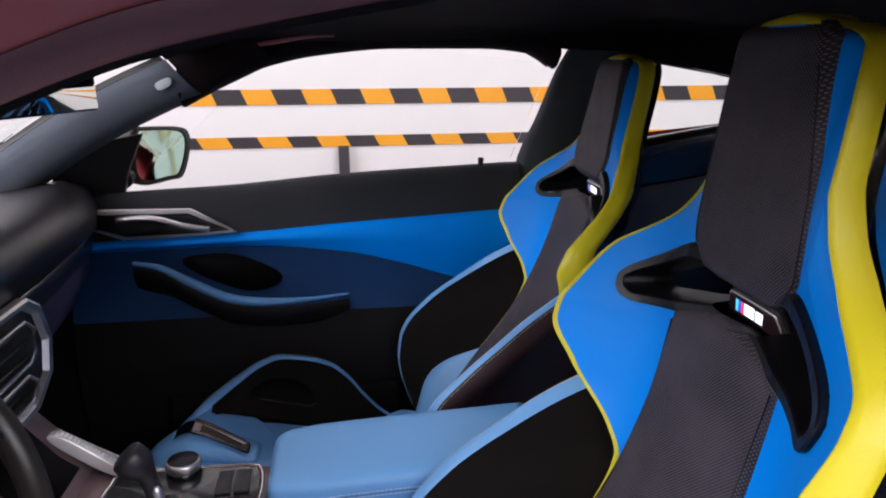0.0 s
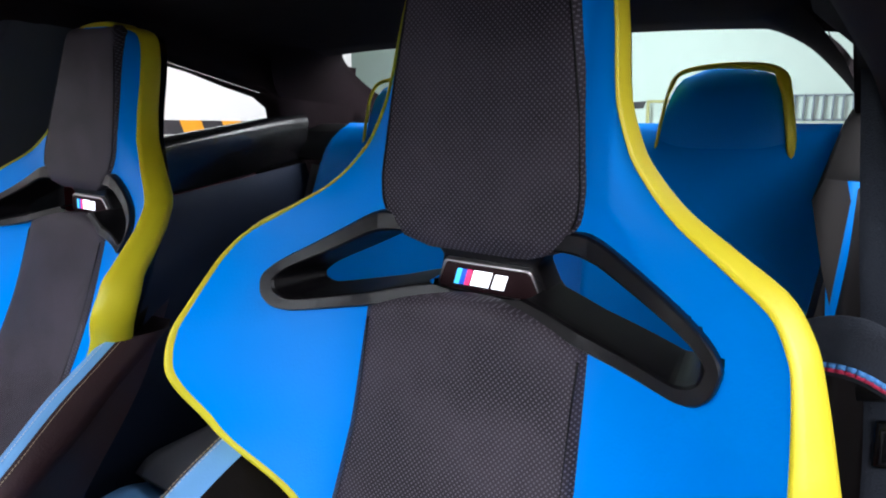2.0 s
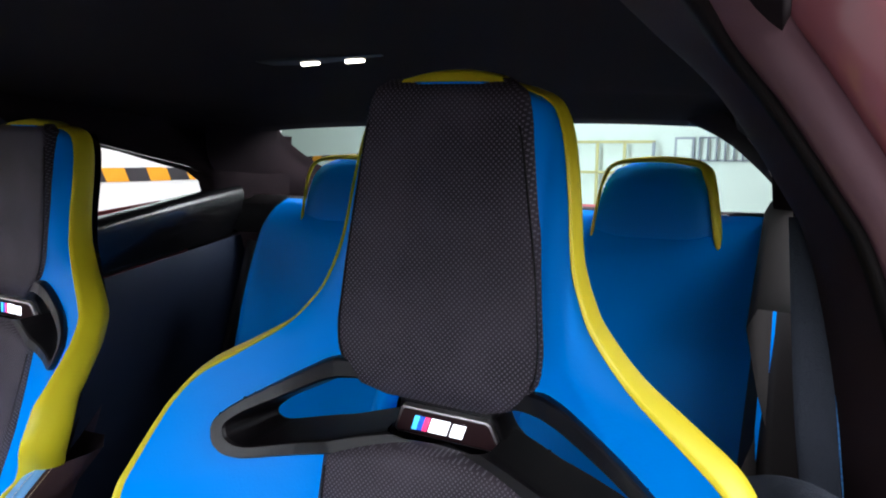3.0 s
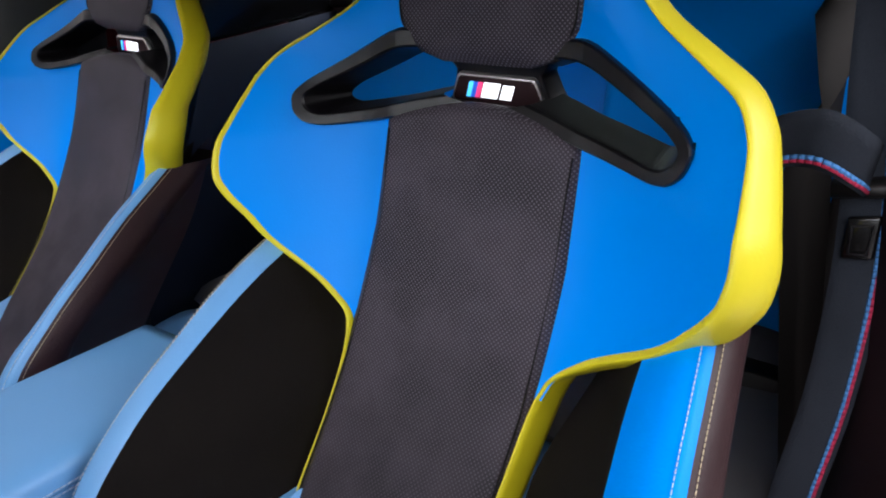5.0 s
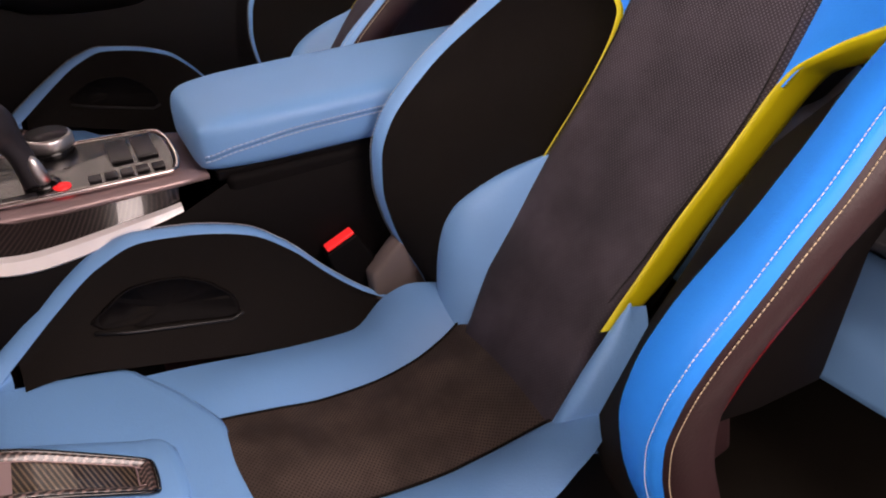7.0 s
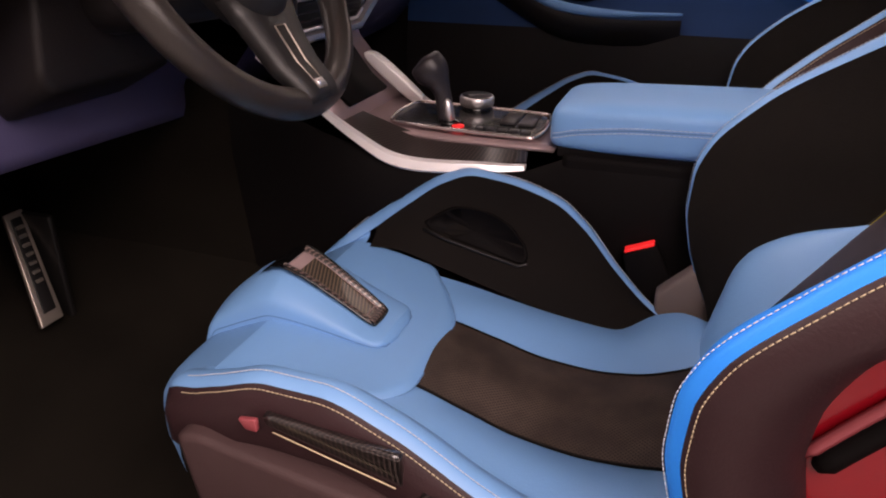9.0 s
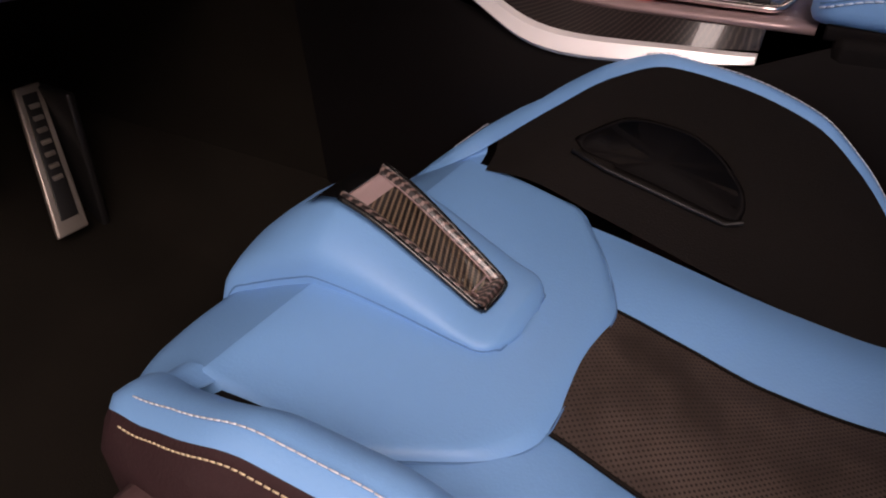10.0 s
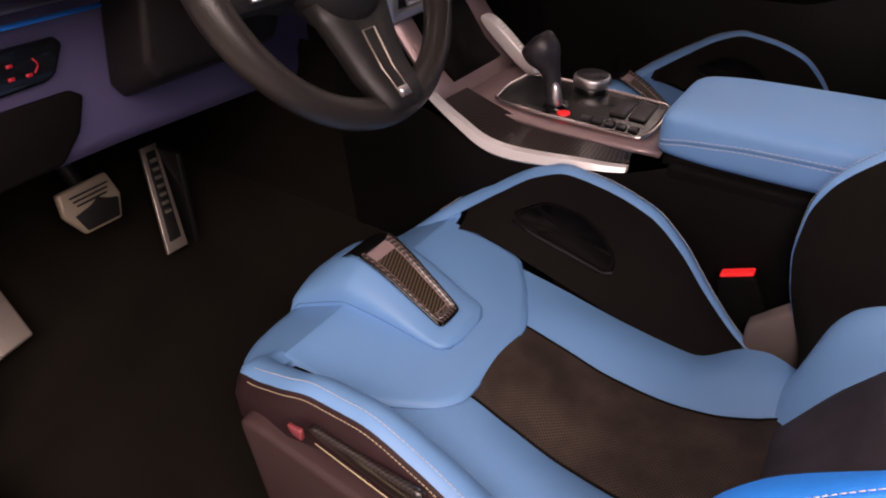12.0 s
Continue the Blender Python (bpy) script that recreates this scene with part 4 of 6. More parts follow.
for z in (1.09, 1.37):
    part("cross_bar", block(9.16, 9.18, -0.14, 0.70, z, z + 0.02), GREY, bars)
rack = thing("wall_rack", "yellowish railing by the far garage wall", "railing")
for z in (0.92, 1.31):
    part("rail", block(9.0, 9.03, 1.19, 2.26, z, z + 0.035, 0.006), DULLYELLOW, rack)
for y in (1.19, 1.55, 1.9, 2.23):
    part("upright", block(9.0, 9.03, y, y + 0.04, GROUND, 1.34, 0.006), DULLYELLOW if y > 1.2 else GREY, rack)

# ---- body of the car: one half is the mirror of the other about y = MID ----
MID = 0.3775


def mir(q, side):
    return Vector((q[0], q[1] if side > 0 else 2 * MID - q[1], q[2]))


def sheet(name, rows, material, label, category="trim", depth=0.0, side=1):
    bm = grid([[mir(q, side) for q in row] for row in rows])
    if depth:
        thicken(bm, depth)
    return tagged(part(name, bm, material), label, category, kind="structure")


def bend(pts, sub):
    """Smooth line through the points, with the same number of steps between each pair."""
    p = [Vector(q) for q in pts]
    out = []
    for i in range(len(p) - 1):
        a, b, c, d = p[max(i - 1, 0)], p[i], p[i + 1], p[min(i + 2, len(p) - 1)]
        for s in range(sub):
            u = s / sub
            out.append(0.5 * (2 * b + (c - a) * u + (2 * a - 5 * b + 4 * c - d) * u * u + (3 * b - a - 3 * c + d) * u**3))
    return out + [p[-1]]


# carpeted floor pan, rising to the firewall and over the tunnel
rows = []
for x, z in ((-1.30, 0.62), (-1.27, 0.45), (-1.22, 0.30), (-1.10, 0.16), (-0.98, 0.06), (-0.85, 0.03), (-0.3, 0.03), (0.3, 0.03), (0.72, 0.04), (0.78, 0.20), (1.3, 0.22)):
    row = []
    for k in range(41):
        y = -0.42 + 1.595 * k / 40
        t = abs(y - MID)
        row.append((x, y, max(z, interp(t, [0.0, 0.09, 0.14, 0.18], [0.24, 0.24, 0.10, 0.0])) + 0.004 * noise.noise((x * 6, y * 6, 0))))
    rows.append(row)
sheet("floor_carpet", rows, CARPET, "dark brown carpeted car floor", "carpet")
for side, nm in ((-1, "sill_driver"), (1, "sill_passenger")):
    sheet(nm, [[(x, 1.165, 0.02), (x, 1.17, 0.10), (x, 1.20, 0.125), (x, 1.29, 0.125), (x, 1.32, 0.10), (x, 1.34, -0.12)] for x in (-1.1, -0.5, 0.0, 0.5, 0.8)], PLASTIC, "black plastic door sill", "door sill", side=side)
sill_plate = tagged(part("sill_plate", block(-0.72, 0.25, -0.520, -0.470, 0.126, 0.131, 0.002), STEEL), "worn steel tread plate on the sill", "sill plate", kind="structure")
# underbody and front bulkhead close the car
tagged(part("underbody", block(-1.9, 2.3, -0.56, 1.31, -0.16, -0.12), PLASTIC, smooth=False), "black underbody panel", "underbody", kind="structure")
tagged(part("bulkhead", block(-1.45, -1.40, -0.56, 1.31, -0.12, 0.84), LINING, smooth=False), "black bulkhead ahead of the footwells", "bulkhead", kind="structure")


tagged(part("rear_bulkhead", block(1.36, 1.39, -0.50, 1.25, -0.12, 0.925), LINING, smooth=False), "black bulkhead behind the rear seats", "bulkhead", kind="structure")
# kick panels ahead of the doors
for side, who in ((1, "passenger"), (-1, "driver")):
    hinge = -0.66 if side > 0 else -0.84
    sheet("kick_panel_" + who, [[(x, 1.10, 0.84), (x, 1.11, 0.60), (x, 1.125, 0.30), (x, 1.14, 0.02), (x, 1.17, -0.05)] for x in (-1.42, -1.0, hinge)], BLACK, "black footwell kick panel", "trim", side=side)
    sheet("shut_face_" + who, [[(hinge, y, z) for z in (0.84, 0.60, 0.30, 0.02)] for y in (1.10, 1.20, 1.31)], PLASTIC, "black door shut face", "trim", side=side)


# roof lining, arched across
def roof_z(x, t):
    """Height of the headliner at a length and a distance from the middle."""
    return interp(x, [-0.40, -0.2, 0.1, 0.5, 0.9, 1.24], [1.170, 1.212, 1.234, 1.240, 1.218, 1.166]) - interp(t, [0, 0.3, 0.5, 0.60, 0.66], [0, 0.006, 0.022, 0.045, 0.075]) * (0.55 if x > 1 else 1)


headliner = tagged(part("headliner", thicken(grid([[(x, MID + t * interp(x, [-0.40, -0.22], [0.80, 1.0]), roof_z(x, abs(t) * interp(x, [-0.40, -0.22], [0.80, 1.0]))) for t in [-0.63 + 1.26 * k / 36 for k in range(37)]] for x in [-0.40 + 1.64 * i / 30 for i in range(31)]]), 0.012), LINING), "black fabric headliner", "headliner", kind="structure")
tagged(part("roof_skin", grid([[(x, MID + t, roof_z(min(max(x, -0.4), 1.24), abs(t) * 0.8) + 0.05) for t in [-0.72 + 1.44 * k / 24 for k in range(25)]] for x in [-0.48 + 1.78 * i / 20 for i in range(21)]]), PAINT), "red painted car roof", "car roof", kind="structure")
lamp = thing("dome_lamp", "small twin reading lamp in the headliner", "lamp")
part("housing", block(0.715, 0.785, MID - 0.15, MID + 0.06, 1.2165, 1.228, 0.004), PLASTIC, lamp)
for y in (0.287, 0.362):
    part("lens", tube([(0.745, y - 0.014, 1.2165), (0.745, y + 0.014, 1.2165)], [0.004, 0.0045], 10), mat("warm_lens", (0.9, 0.8, 0.6), 0.3, emit=5.0, glow=(1.0, 0.85, 0.62)), lamp)

TOPX = [-0.42, -0.30, -0.167, -0.028, 0.151, 0.348, 0.471, 0.535]
TOPZ = [0.985, 1.047, 1.112, 1.143, 1.158, 1.158, 1.147, 1.110]
for side, who in ((1, "passenger"), (-1, "driver")):
    # rail above the door window
    rows = []
    for i in range(31):
        x = -0.335 + 0.870 * i / 30
        z = interp(x, TOPX, TOPZ)
        rows.append([(x, 1.075, z + 0.010), (x, 1.045, z - 0.002), (x, 1.02, z - 0.001), (x, 1.00, z + 0.006), (x, 0.97, z + 0.03), (x, MID + 0.60, max(roof_z(x, 0.60), z + 0.035))])
    if side > 0:
        sheet("roof_rail_" + who, rows, LINING, "black trimmed roof rail over the door", "roof rail", side=side)
        sheet("door_seal_" + who, [[(q[0][0], q[0][1] + 0.002, q[0][2] - 0.002), (q[0][0], q[0][1] + 0.012, q[0][2] - 0.008), (q[0][0], q[0][1] + 0.026, q[0][2]), (q[0][0], q[0][1] + 0.03, q[0][2] + 0.02)] for q in rows], BLACK, "black rubber door seal", "seal", side=side)
        sheet("roof_frame_" + who, [[(q[0][0], q[0][1] + 0.03, q[0][2] + 0.012), (q[0][0], q[0][1] + 0.050, q[0][2] + 0.016), (q[0][0], q[0][1] + 0.055, q[0][2] + 0.05), (q[0][0], q[0][1] + 0.02, q[0][2] + 0.10)] for q in rows], PAINT, "red painted door frame", "door frame", side=side)
    # windscreen pillar
    rows = []
    for i in range(13):
        u = i / 12
        x, z = -0.80 + 0.47 * u, 0.845 + 0.257 * u + 0.02 * math.sin(math.pi * u)
        y = 1.07 - 0.075 * u
        rows.append([(x - 0.029, y - 0.02, z + 0.029), (x - 0.023, y - 0.032, z + 0.030), (x + 0.0, y - 0.036, z + 0.003), (x + 0.026, y - 0.030, z - 0.028), (x + 0.038, y - 0.012, z - 0.041), (x + 0.044, y + 0.03, z - 0.047)])
    sheet("front_pillar_" + who, rows, PILLARGREY, "grey fabric windscreen pillar trim", "pillar", side=side)
    head = [[Vector(q) + Vector((0.004, 0.004, 0.0)) + Vector((0.16, -0.03, 0.072)) * u for q in rows[-1]] for u in (0, 0.3, 0.6, 1.0)]
    head = [[r[0] + Vector((-0.03, -0.06, 0.05))] + r for r in head]
    sheet("pillar_head_" + who, head, LINING, "black trim above the windscreen pillar", "pillar", side=side)
    sheet("pillar_edge_" + who, [[(r[0][0] - 0.002, r[0][1] + 0.002, r[0][2] + 0.001), (r[0][0] - 0.012, r[0][1] + 0.012, r[0][2] + 0.010), (r[0][0] - 0.01, r[0][1] + 0.06, r[0][2] + 0.0)] for r in rows], PLASTIC, "black pillar edge", "pillar", side=side)
    # middle pillar
    rows = []
    for i in range(25):
        u = i / 24
        z = 0.03 + 1.13 * u
        xf = interp(z, [0.5, 0.86, 0.99, 1.11, 1.16], [0.46, 0.480, 0.524, 0.556, 0.578])
        y = interp(z, [0.5, 0.88, 1.0, 1.16], [1.13, 1.115, 1.075, 0.995])
        xr = interp(z, [0.5, 0.88, 1.0, 1.16], [0.72, 0.715, 0.735, 0.79])
        rows.append([(xf, y + 0.05, z), (xf, y + 0.01, z), (xf + 0.012, y - 0.004, z), (xf + 0.05, y - 0.018, z), ((xf + xr) / 2, y - 0.026, z), (xr - 0.03, y - 0.016, z), (xr, y, z), (xr + 0.004, y + 0.05, z)])
    if side > 0:
        sheet("middle_pillar_" + who, rows, PILLAR, "dark fabric middle pillar trim", "pillar", side=side)
    # rear quarter: wall below the small window, and above it
    sheet("quarter_upper_" + who, [[(x, 1.02, zt - 0.002), (x, 0.985, zt + 0.002), (x, 0.95, zt + 0.03), (x, MID + 0.56, max(roof_z(x, 0.56), zt + 0.035))] if x < 1.0 else [(x, 1.05, zt - 0.002), (x, 1.025, zt + 0.002), (x, 1.00, zt + 0.02), (x, 0.985, max(roof_z(x, 0.60), zt + 0.03))] for x, zt in ((0.50, 1.165), (0.60, 1.150), (0.70, 1.135), (0.79, 1.122), (0.95, 1.095), (1.08, 1.070), (1.17, 1.050), (1.21, 1.025), (1.22, 0.985), (1.30, 0.96), (1.5, 0.95))], LINING, "black rear quarter trim", "trim", side=side)
    sheet("quarter_sill_" + who, [[(x, 1.03, zb), (x, 0.995, zb + 0.002), (x, 0.985, zb - 0.02), (x, 1.0, zb - 0.09), (x, 1.01, zb - 0.125)] for x, zb in ((0.70, 0.926), (0.82, 0.944), (1.0, 0.970), (1.19, 0.998), (1.3, 1.01))], GLOSS if side > 0 else SUEDE, "dark rear quarter sill", "trim", side=side)
    sheet("quarter_panel_" + who, [[(x, 1.0, zb), (x, 0.985, zb - 0.05), (x, 1.0, 0.62), (x, 1.03, 0.40), (x, 1.06, 0.05)] for x, zb in ((0.66, 0.80), (0.82, 0.82), (1.0, 0.845), (1.3, 0.885))], NAVY if side > 0 else SUEDE, "dark leather rear side panel", "trim", side=side)
    # rear roof pillar beside the back window
    inner = [(1.24, 0.690, 1.167), (1.252, 0.790, 1.160), (1.297, 0.872, 1.144), (1.39, 0.937, 1.114), (1.53, 0.980, 1.068), (1.73, 1.006, 1.002), (1.95, 1.035, 0.93)]
    outer = [(1.05, 0.76, 1.205), (1.10, 0.90, 1.170), (1.16, 0.97, 1.10), (1.22, 1.00, 1.045), (1.36, 1.03, 1.00), (1.6, 1.045, 0.96), (1.9, 1.06, 0.91)]
    sheet("rear_pillar_" + who, [[o, Vector(o).lerp(Vector(i), 0.5) + Vector((-0.012, -0.006, -0.004)), i, Vector(i) + Vector((0.02, 0.01, 0.03))] for o, i in zip(bend(outer, 6), bend(inner, 6))], LINING, "black rear pillar trim", "pillar", side=side)

# open doorway on the driver's side: maroon trim, rubber seal and painted frame along one edge line
EDGE_LINE = [(-0.34, -0.255, 1.005), (-0.17, -0.240, 1.087), (-0.05, -0.222, 1.125), (0.2, -0.197, 1.168), (0.35, -0.200, 1.170), (0.45, -0.210, 1.158), (0.50, -0.242, 1.120), (0.52, -0.283, 1.060), (0.53, -0.312, 1.012), (0.53, -0.340, 0.930), (0.52, -0.362, 0.820), (0.51, -0.380, 0.600), (0.50, -0.392, 0.200), (0.50, -0.395, 0.12)]
TRIM_LINE = [(-0.34, -0.15, 1.15), (-0.17, -0.14, 1.195), (-0.05, -0.14, 1.215), (0.2, -0.14, 1.226), (0.37, -0.13, 1.228), (0.55, -0.14, 1.222), (0.70, -0.20, 1.17), (0.75, -0.270, 1.06), (0.75, -0.290, 1.012), (0.75, -0.305, 0.930), (0.75, -0.312, 0.820), (0.75, -0.315, 0.600), (0.75, -0.330, 0.200), (0.75, -0.33, 0.12)]
edge_line, trim_line = bend(EDGE_LINE, 6), bend(TRIM_LINE, 6)
rows, seal, flange, frame_band = [], [], [], []
for e, t in zip(edge_line, trim_line):
    rows.append([e.lerp(t, u) + Vector((0, 0.022, -0.006)) * math.sin(math.pi * u) for u in [k / 8 for k in range(9)]] + [t + Vector((0.02, -0.05, 0.02))])
    o = Vector((0, -0.043, 0.02))
    seal.append([e + Vector((0.004, 0.003, 0)), e + Vector((-0.008, -0.003, -0.004)), e + Vector((-0.006, -0.009, 0.0)), e + Vector((0.006, -0.010, 0.003))])
    flange.append([e + Vector((0.004, -0.008, 0.003)), e + o * 0.3 + Vector((-0.007, 0, -0.003)), e + o * 0.7 + Vector((-0.008, 0, -0.003)), e + o * 0.95 + Vector((0.002, 0, 0)), e + o + Vector((0.01, 0, 0.004))])
    frame_band.append([e + o + Vector((0.008, 0.002, 0.004)), e + o * 1.15 + Vector((-0.004, 0, 0)), e + o * 1.9 + Vector((-0.004, 0, 0.004)), e + o * 2.3 + Vector((0.01, 0, 0.012)), e + o * 2.4 + Vector((0.05, 0, 0.03))])
sheet("middle_pillar_driver", rows, WINE, "dark maroon trim of the open driver's doorway", "pillar")
sheet("door_seal_driver", seal, PIT, "black rubber seal of the open doorway", "seal")
sheet("door_flange_driver", flange, FLANGE, "maroon rubber-edged flange of the open doorway", "door frame")
sheet("door_frame_driver", frame_band, FRAMERED, "red painted frame of the open doorway, darkened as in shade", "door frame")

# body sides outside the trim
for side, who in ((1, "passenger"), (-1, "driver")):
    sheet("rear_wing_" + who, [[(x, 1.18, zt), (x, 1.30, zt - 0.10), (x, 1.33, 0.45), (x, 1.30, -0.15)] for x, zt in ((0.78, 0.93), (1.2, 0.97), (1.8, 0.93), (2.3, 0.88))], PAINT, "red painted rear wing", "car body", side=side)
    sheet("front_wing_" + who, [[(x, 1.20, zt), (x, 1.30, zt - 0.10), (x, 1.33, 0.45), (x, 1.30, -0.15)] for x, zt in ((-2.0, 0.70), (-1.4, 0.78), (-0.95, 0.82))], PAINT, "red painted front wing", "car body", side=side)
tagged(part("tail", block(2.28, 2.32, -0.55, 1.31, -0.15, 0.90, 0.01), PAINT), "red painted tail of the car", "car body", kind="structure")
tagged(part("boot_lid", thicken(grid([[(x, MID + t, z - 0.03 * (t / 0.7) ** 2) for t in [-0.80 + 1.6 * k / 12 for k in range(13)]] for x, z in ((1.93, 0.945), (2.05, 0.95), (2.2, 0.94), (2.30, 0.90))]), 0.01), PAINT), "red painted boot lid", "car body", kind="structure")
tagged(part("bonnet", block(-2.2, -1.0, -0.55, 1.31, 0.74, 0.78, 0.015), PAINT), "red painted bonnet", "car body", kind="structure")
# window panes
for name, quad, lab in (("window_passenger", [(-0.50, 1.125, 0.82), (0.45, 1.125, 0.87), (0.53, 1.04, 1.12), (0.15, 1.03, 1.16), (-0.03, 1.03, 1.145), (-0.17, 1.04, 1.115)], "clear side window of the passenger door"), ("window_quarter", [(0.72, 1.02, 0.925), (1.19, 1.01, 0.998), (1.205, 1.005, 1.02), (1.18, 1.0, 1.05), (0.79, 0.99, 1.125)], "clear small rear side window"), ("window_rear", [(1.24, -0.18, 1.163), (1.24, 0.93, 1.163), (1.95, 1.05, 0.93), (1.95, -0.30, 0.93)], "clear sloping rear window"), ("windscreen", [(-0.40, -0.20, 1.17), (-0.40, 0.955, 1.17), (-0.95, 1.10, 0.82), (-0.95, -0.35, 0.82)], "clear windscreen")):
    pane = tagged(part(name, prism(quad, (0, 0.003, 0) if "passenger" in name or "quarter" in name else (0, 0, 0.004)), GLASS, smooth=False), lab, "window", kind="structure")
    pane.visible_shadow = False
# parcel shelf behind the rear seats
tagged(part("parcel_shelf", thicken(grid([[(x, y, z) for y in (-0.27, 0.0, 0.38, 0.76, 1.03)] for x, z in ((1.28, 0.90), (1.31, 0.965), (1.36, 0.985), (1.6, 0.97), (1.95, 0.935))]), 0.02), PLASTIC), "dark grey parcel shelf under the rear window", "shelf", kind="structure")

# ---- passenger door ----
door = thing("door_passenger", "closed passenger door, black and blue leather with silver handle", "car door")


def door_row(x, belt, fn):
    return [(x, 1.150, belt - 0.006), (x, 1.128, belt), (x, 1.112, belt - 0.006), (x, 1.098, belt - 0.04), (x, 1.092, fn(x) + 0.004)]


belt = lambda x: interp(x, [-0.65, -0.515, -0.268, 0.011, 0.443], [0.812, 0.822, 0.832, 0.853, 0.872])
crease = lambda x: interp(x, [-0.65, -0.24, 0.0, 0.40], [0.700, 0.712, 0.727, 0.748])
fall = lambda x: interp(x, [-0.66, -0.25, 0.026, 0.149, 0.375, 0.44], [0.020, 0.028, 0.072, 0.110, 0.190, 0.20])
xs = [-0.66 + 1.135 * i / 30 for i in range(31)]
part("upper_trim", grid([door_row(x, belt(x), crease) for x in xs]), DOORTRIM, door, "dark grey upper door trim")
part("shoulder", grid([[(x, 1.091, crease(x) + 0.004), (x, 1.080, crease(x)), (x, 1.068, crease(x) - 0.012), (x, 1.070, crease(x) - 0.5 * fall(x)), (x, 1.084, crease(x) - fall(x))] for x in xs]), BLUE, door, "blue leather door shoulder")
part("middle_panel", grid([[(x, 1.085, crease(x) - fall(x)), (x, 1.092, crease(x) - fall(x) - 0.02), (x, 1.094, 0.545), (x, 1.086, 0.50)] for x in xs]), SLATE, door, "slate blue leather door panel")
# Thin raised slab; its black paints in the hollow's shade.
part("pull_recess", prism(chamfered([(-0.41, 1.090, 0.660), (-0.26, 1.090, 0.670), (-0.125, 1.090, 0.598), (-0.21, 1.090, 0.556), (-0.33, 1.090, 0.600)], 40, True), (0, -0.004, 0)), PIT, door, "black slab painted as the recess behind the door pull")
arm = [(-0.50, 1.075, 0.652), (-0.43, 1.055, 0.642), (-0.36, 1.040, 0.606), (-0.28, 1.035, 0.566), (-0.20, 1.037, 0.550), (-0.10, 1.050, 0.545), (0.02, 1.084, 0.545)]
part("armrest", tube(curve(arm, 40), [0.006 + 0.006 * math.sin(math.pi * min(1, k / 32)) - 0.003 * max(0, k - 30) / 9 for k in range(40)], 10), BLUE_LIT, door, "blue-grey leather armrest and pull")
part("armrest_pad", grid([[(p.x, p.y - 0.004, p.z - 0.012), (p.x, p.y - 0.01, p.z - 0.03), (p.x, p.y + 0.02, p.z - 0.07), (p.x, 1.10, p.z - 0.085)] for p in curve(arm, 30)]), BLACK, door)
part("lower_panel", grid([[(x, 1.088, 0.505), (x, 1.075, 0.42), (x, 1.08, 0.28), (x, 1.11, 0.15), (x, 1.15, 0.10)] for x in xs]), BLACK, door, "black lower door panel")
part("door_pocket", block(-0.45, 0.15, 1.05, 1.085, 0.20, 0.30, 0.02), SUEDE, door)
bez = [(-0.626, 1.08, 0.755), (-0.584, 1.078, 0.790), (-0.352, 1.078, 0.785), (-0.245, 1.080, 0.722), (-0.33, 1.080, 0.716), (-0.515, 1.080, 0.712)]
handle = part("handle_bezel", prism(bez, (0, -0.012, 0), 0.003), SILVER, door, "silver handle bezel")
part("handle_cup", prism([(x * 0.90 - 0.041, 1.064, 0.751 + (z - 0.751) * 0.72) for x, y, z in bez], (0, -0.006, 0), 0.002), GLOSS, handle)
part("door_handle", tube(curve([(-0.52, 1.058, 0.765), (-0.44, 1.048, 0.768), (-0.36, 1.052, 0.745), (-0.31, 1.060, 0.735)], 20), 0.010, 10, squash=0.7), SILVER, handle, "silver door handle")
part("lock_pin", tube([(0.375, 1.122, 0.86), (0.375, 1.122, 0.885)], [0.006, 0.008], 8), PLASTIC, door)
mirror = thing("side_mirror", "black side mirror with clear glass outside the passenger door", "mirror")
oval = curve([(-0.501, 1.211, 0.965), (-0.483, 1.236, 0.971), (-0.419, 1.322, 0.964), (-0.396, 1.35, 0.948), (-0.395, 1.349, 0.902), (-0.413, 1.32, 0.833), (-0.438, 1.286, 0.826), (-0.496, 1.208, 0.825), (-0.510, 1.194, 0.87)], 40, closed=True)
cm = sum(oval, Vector()) / 40
away = Vector((-0.05, 0.038, 0))
part("housing", grid([[q.lerp(cm, 0.15) for q in oval], [q for q in oval], [q.lerp(cm, 0.02) + away * 0.5 for q in oval], [q.lerp(cm, 0.3) + away * 1.6 for q in oval], [q.lerp(cm, 0.9) + away * 2.1 for q in oval]], closed=True, cap=False), PLASTIC, mirror)
part("glass", grid([[q.lerp(cm, 0.13) + away * 0.05 for q in oval], [q.lerp(cm, 0.98) + away * 0.05 for q in oval]], closed=True, cap=False), MIRROR, mirror, "mirror glass")
part("stalk", tube([(-0.52, 1.15, 0.845), (-0.53, 1.27, 0.86)], 0.020, 10), PLASTIC, mirror)
part("sail", prism([(-0.70, 1.125, 0.80), (-0.515, 1.125, 0.818), (-0.500, 1.118, 0.870), (-0.452, 1.095, 0.965), (-0.56, 1.095, 0.945), (-0.66, 1.105, 0.880)], (0, 0.02, 0), 0.004), BLACK, door, "black corner piece that carries the mirror")
visor_mark = thing("airbag_mark", "small pale tag on the grey pillar trim", "tag")
part("plate", prism(chamfered([(-0.382, 0.960, 1.082), (-0.346, 0.956, 1.097), (-0.341, 0.956, 1.080), (-0.373, 0.960, 1.064)], 32, True), (0, 0.008, 0), 0.001), SATIN_LIGHT, visor_mark)
grab = thing("grab_handle", "folded reddish grab handle on the roof rail", "handle")
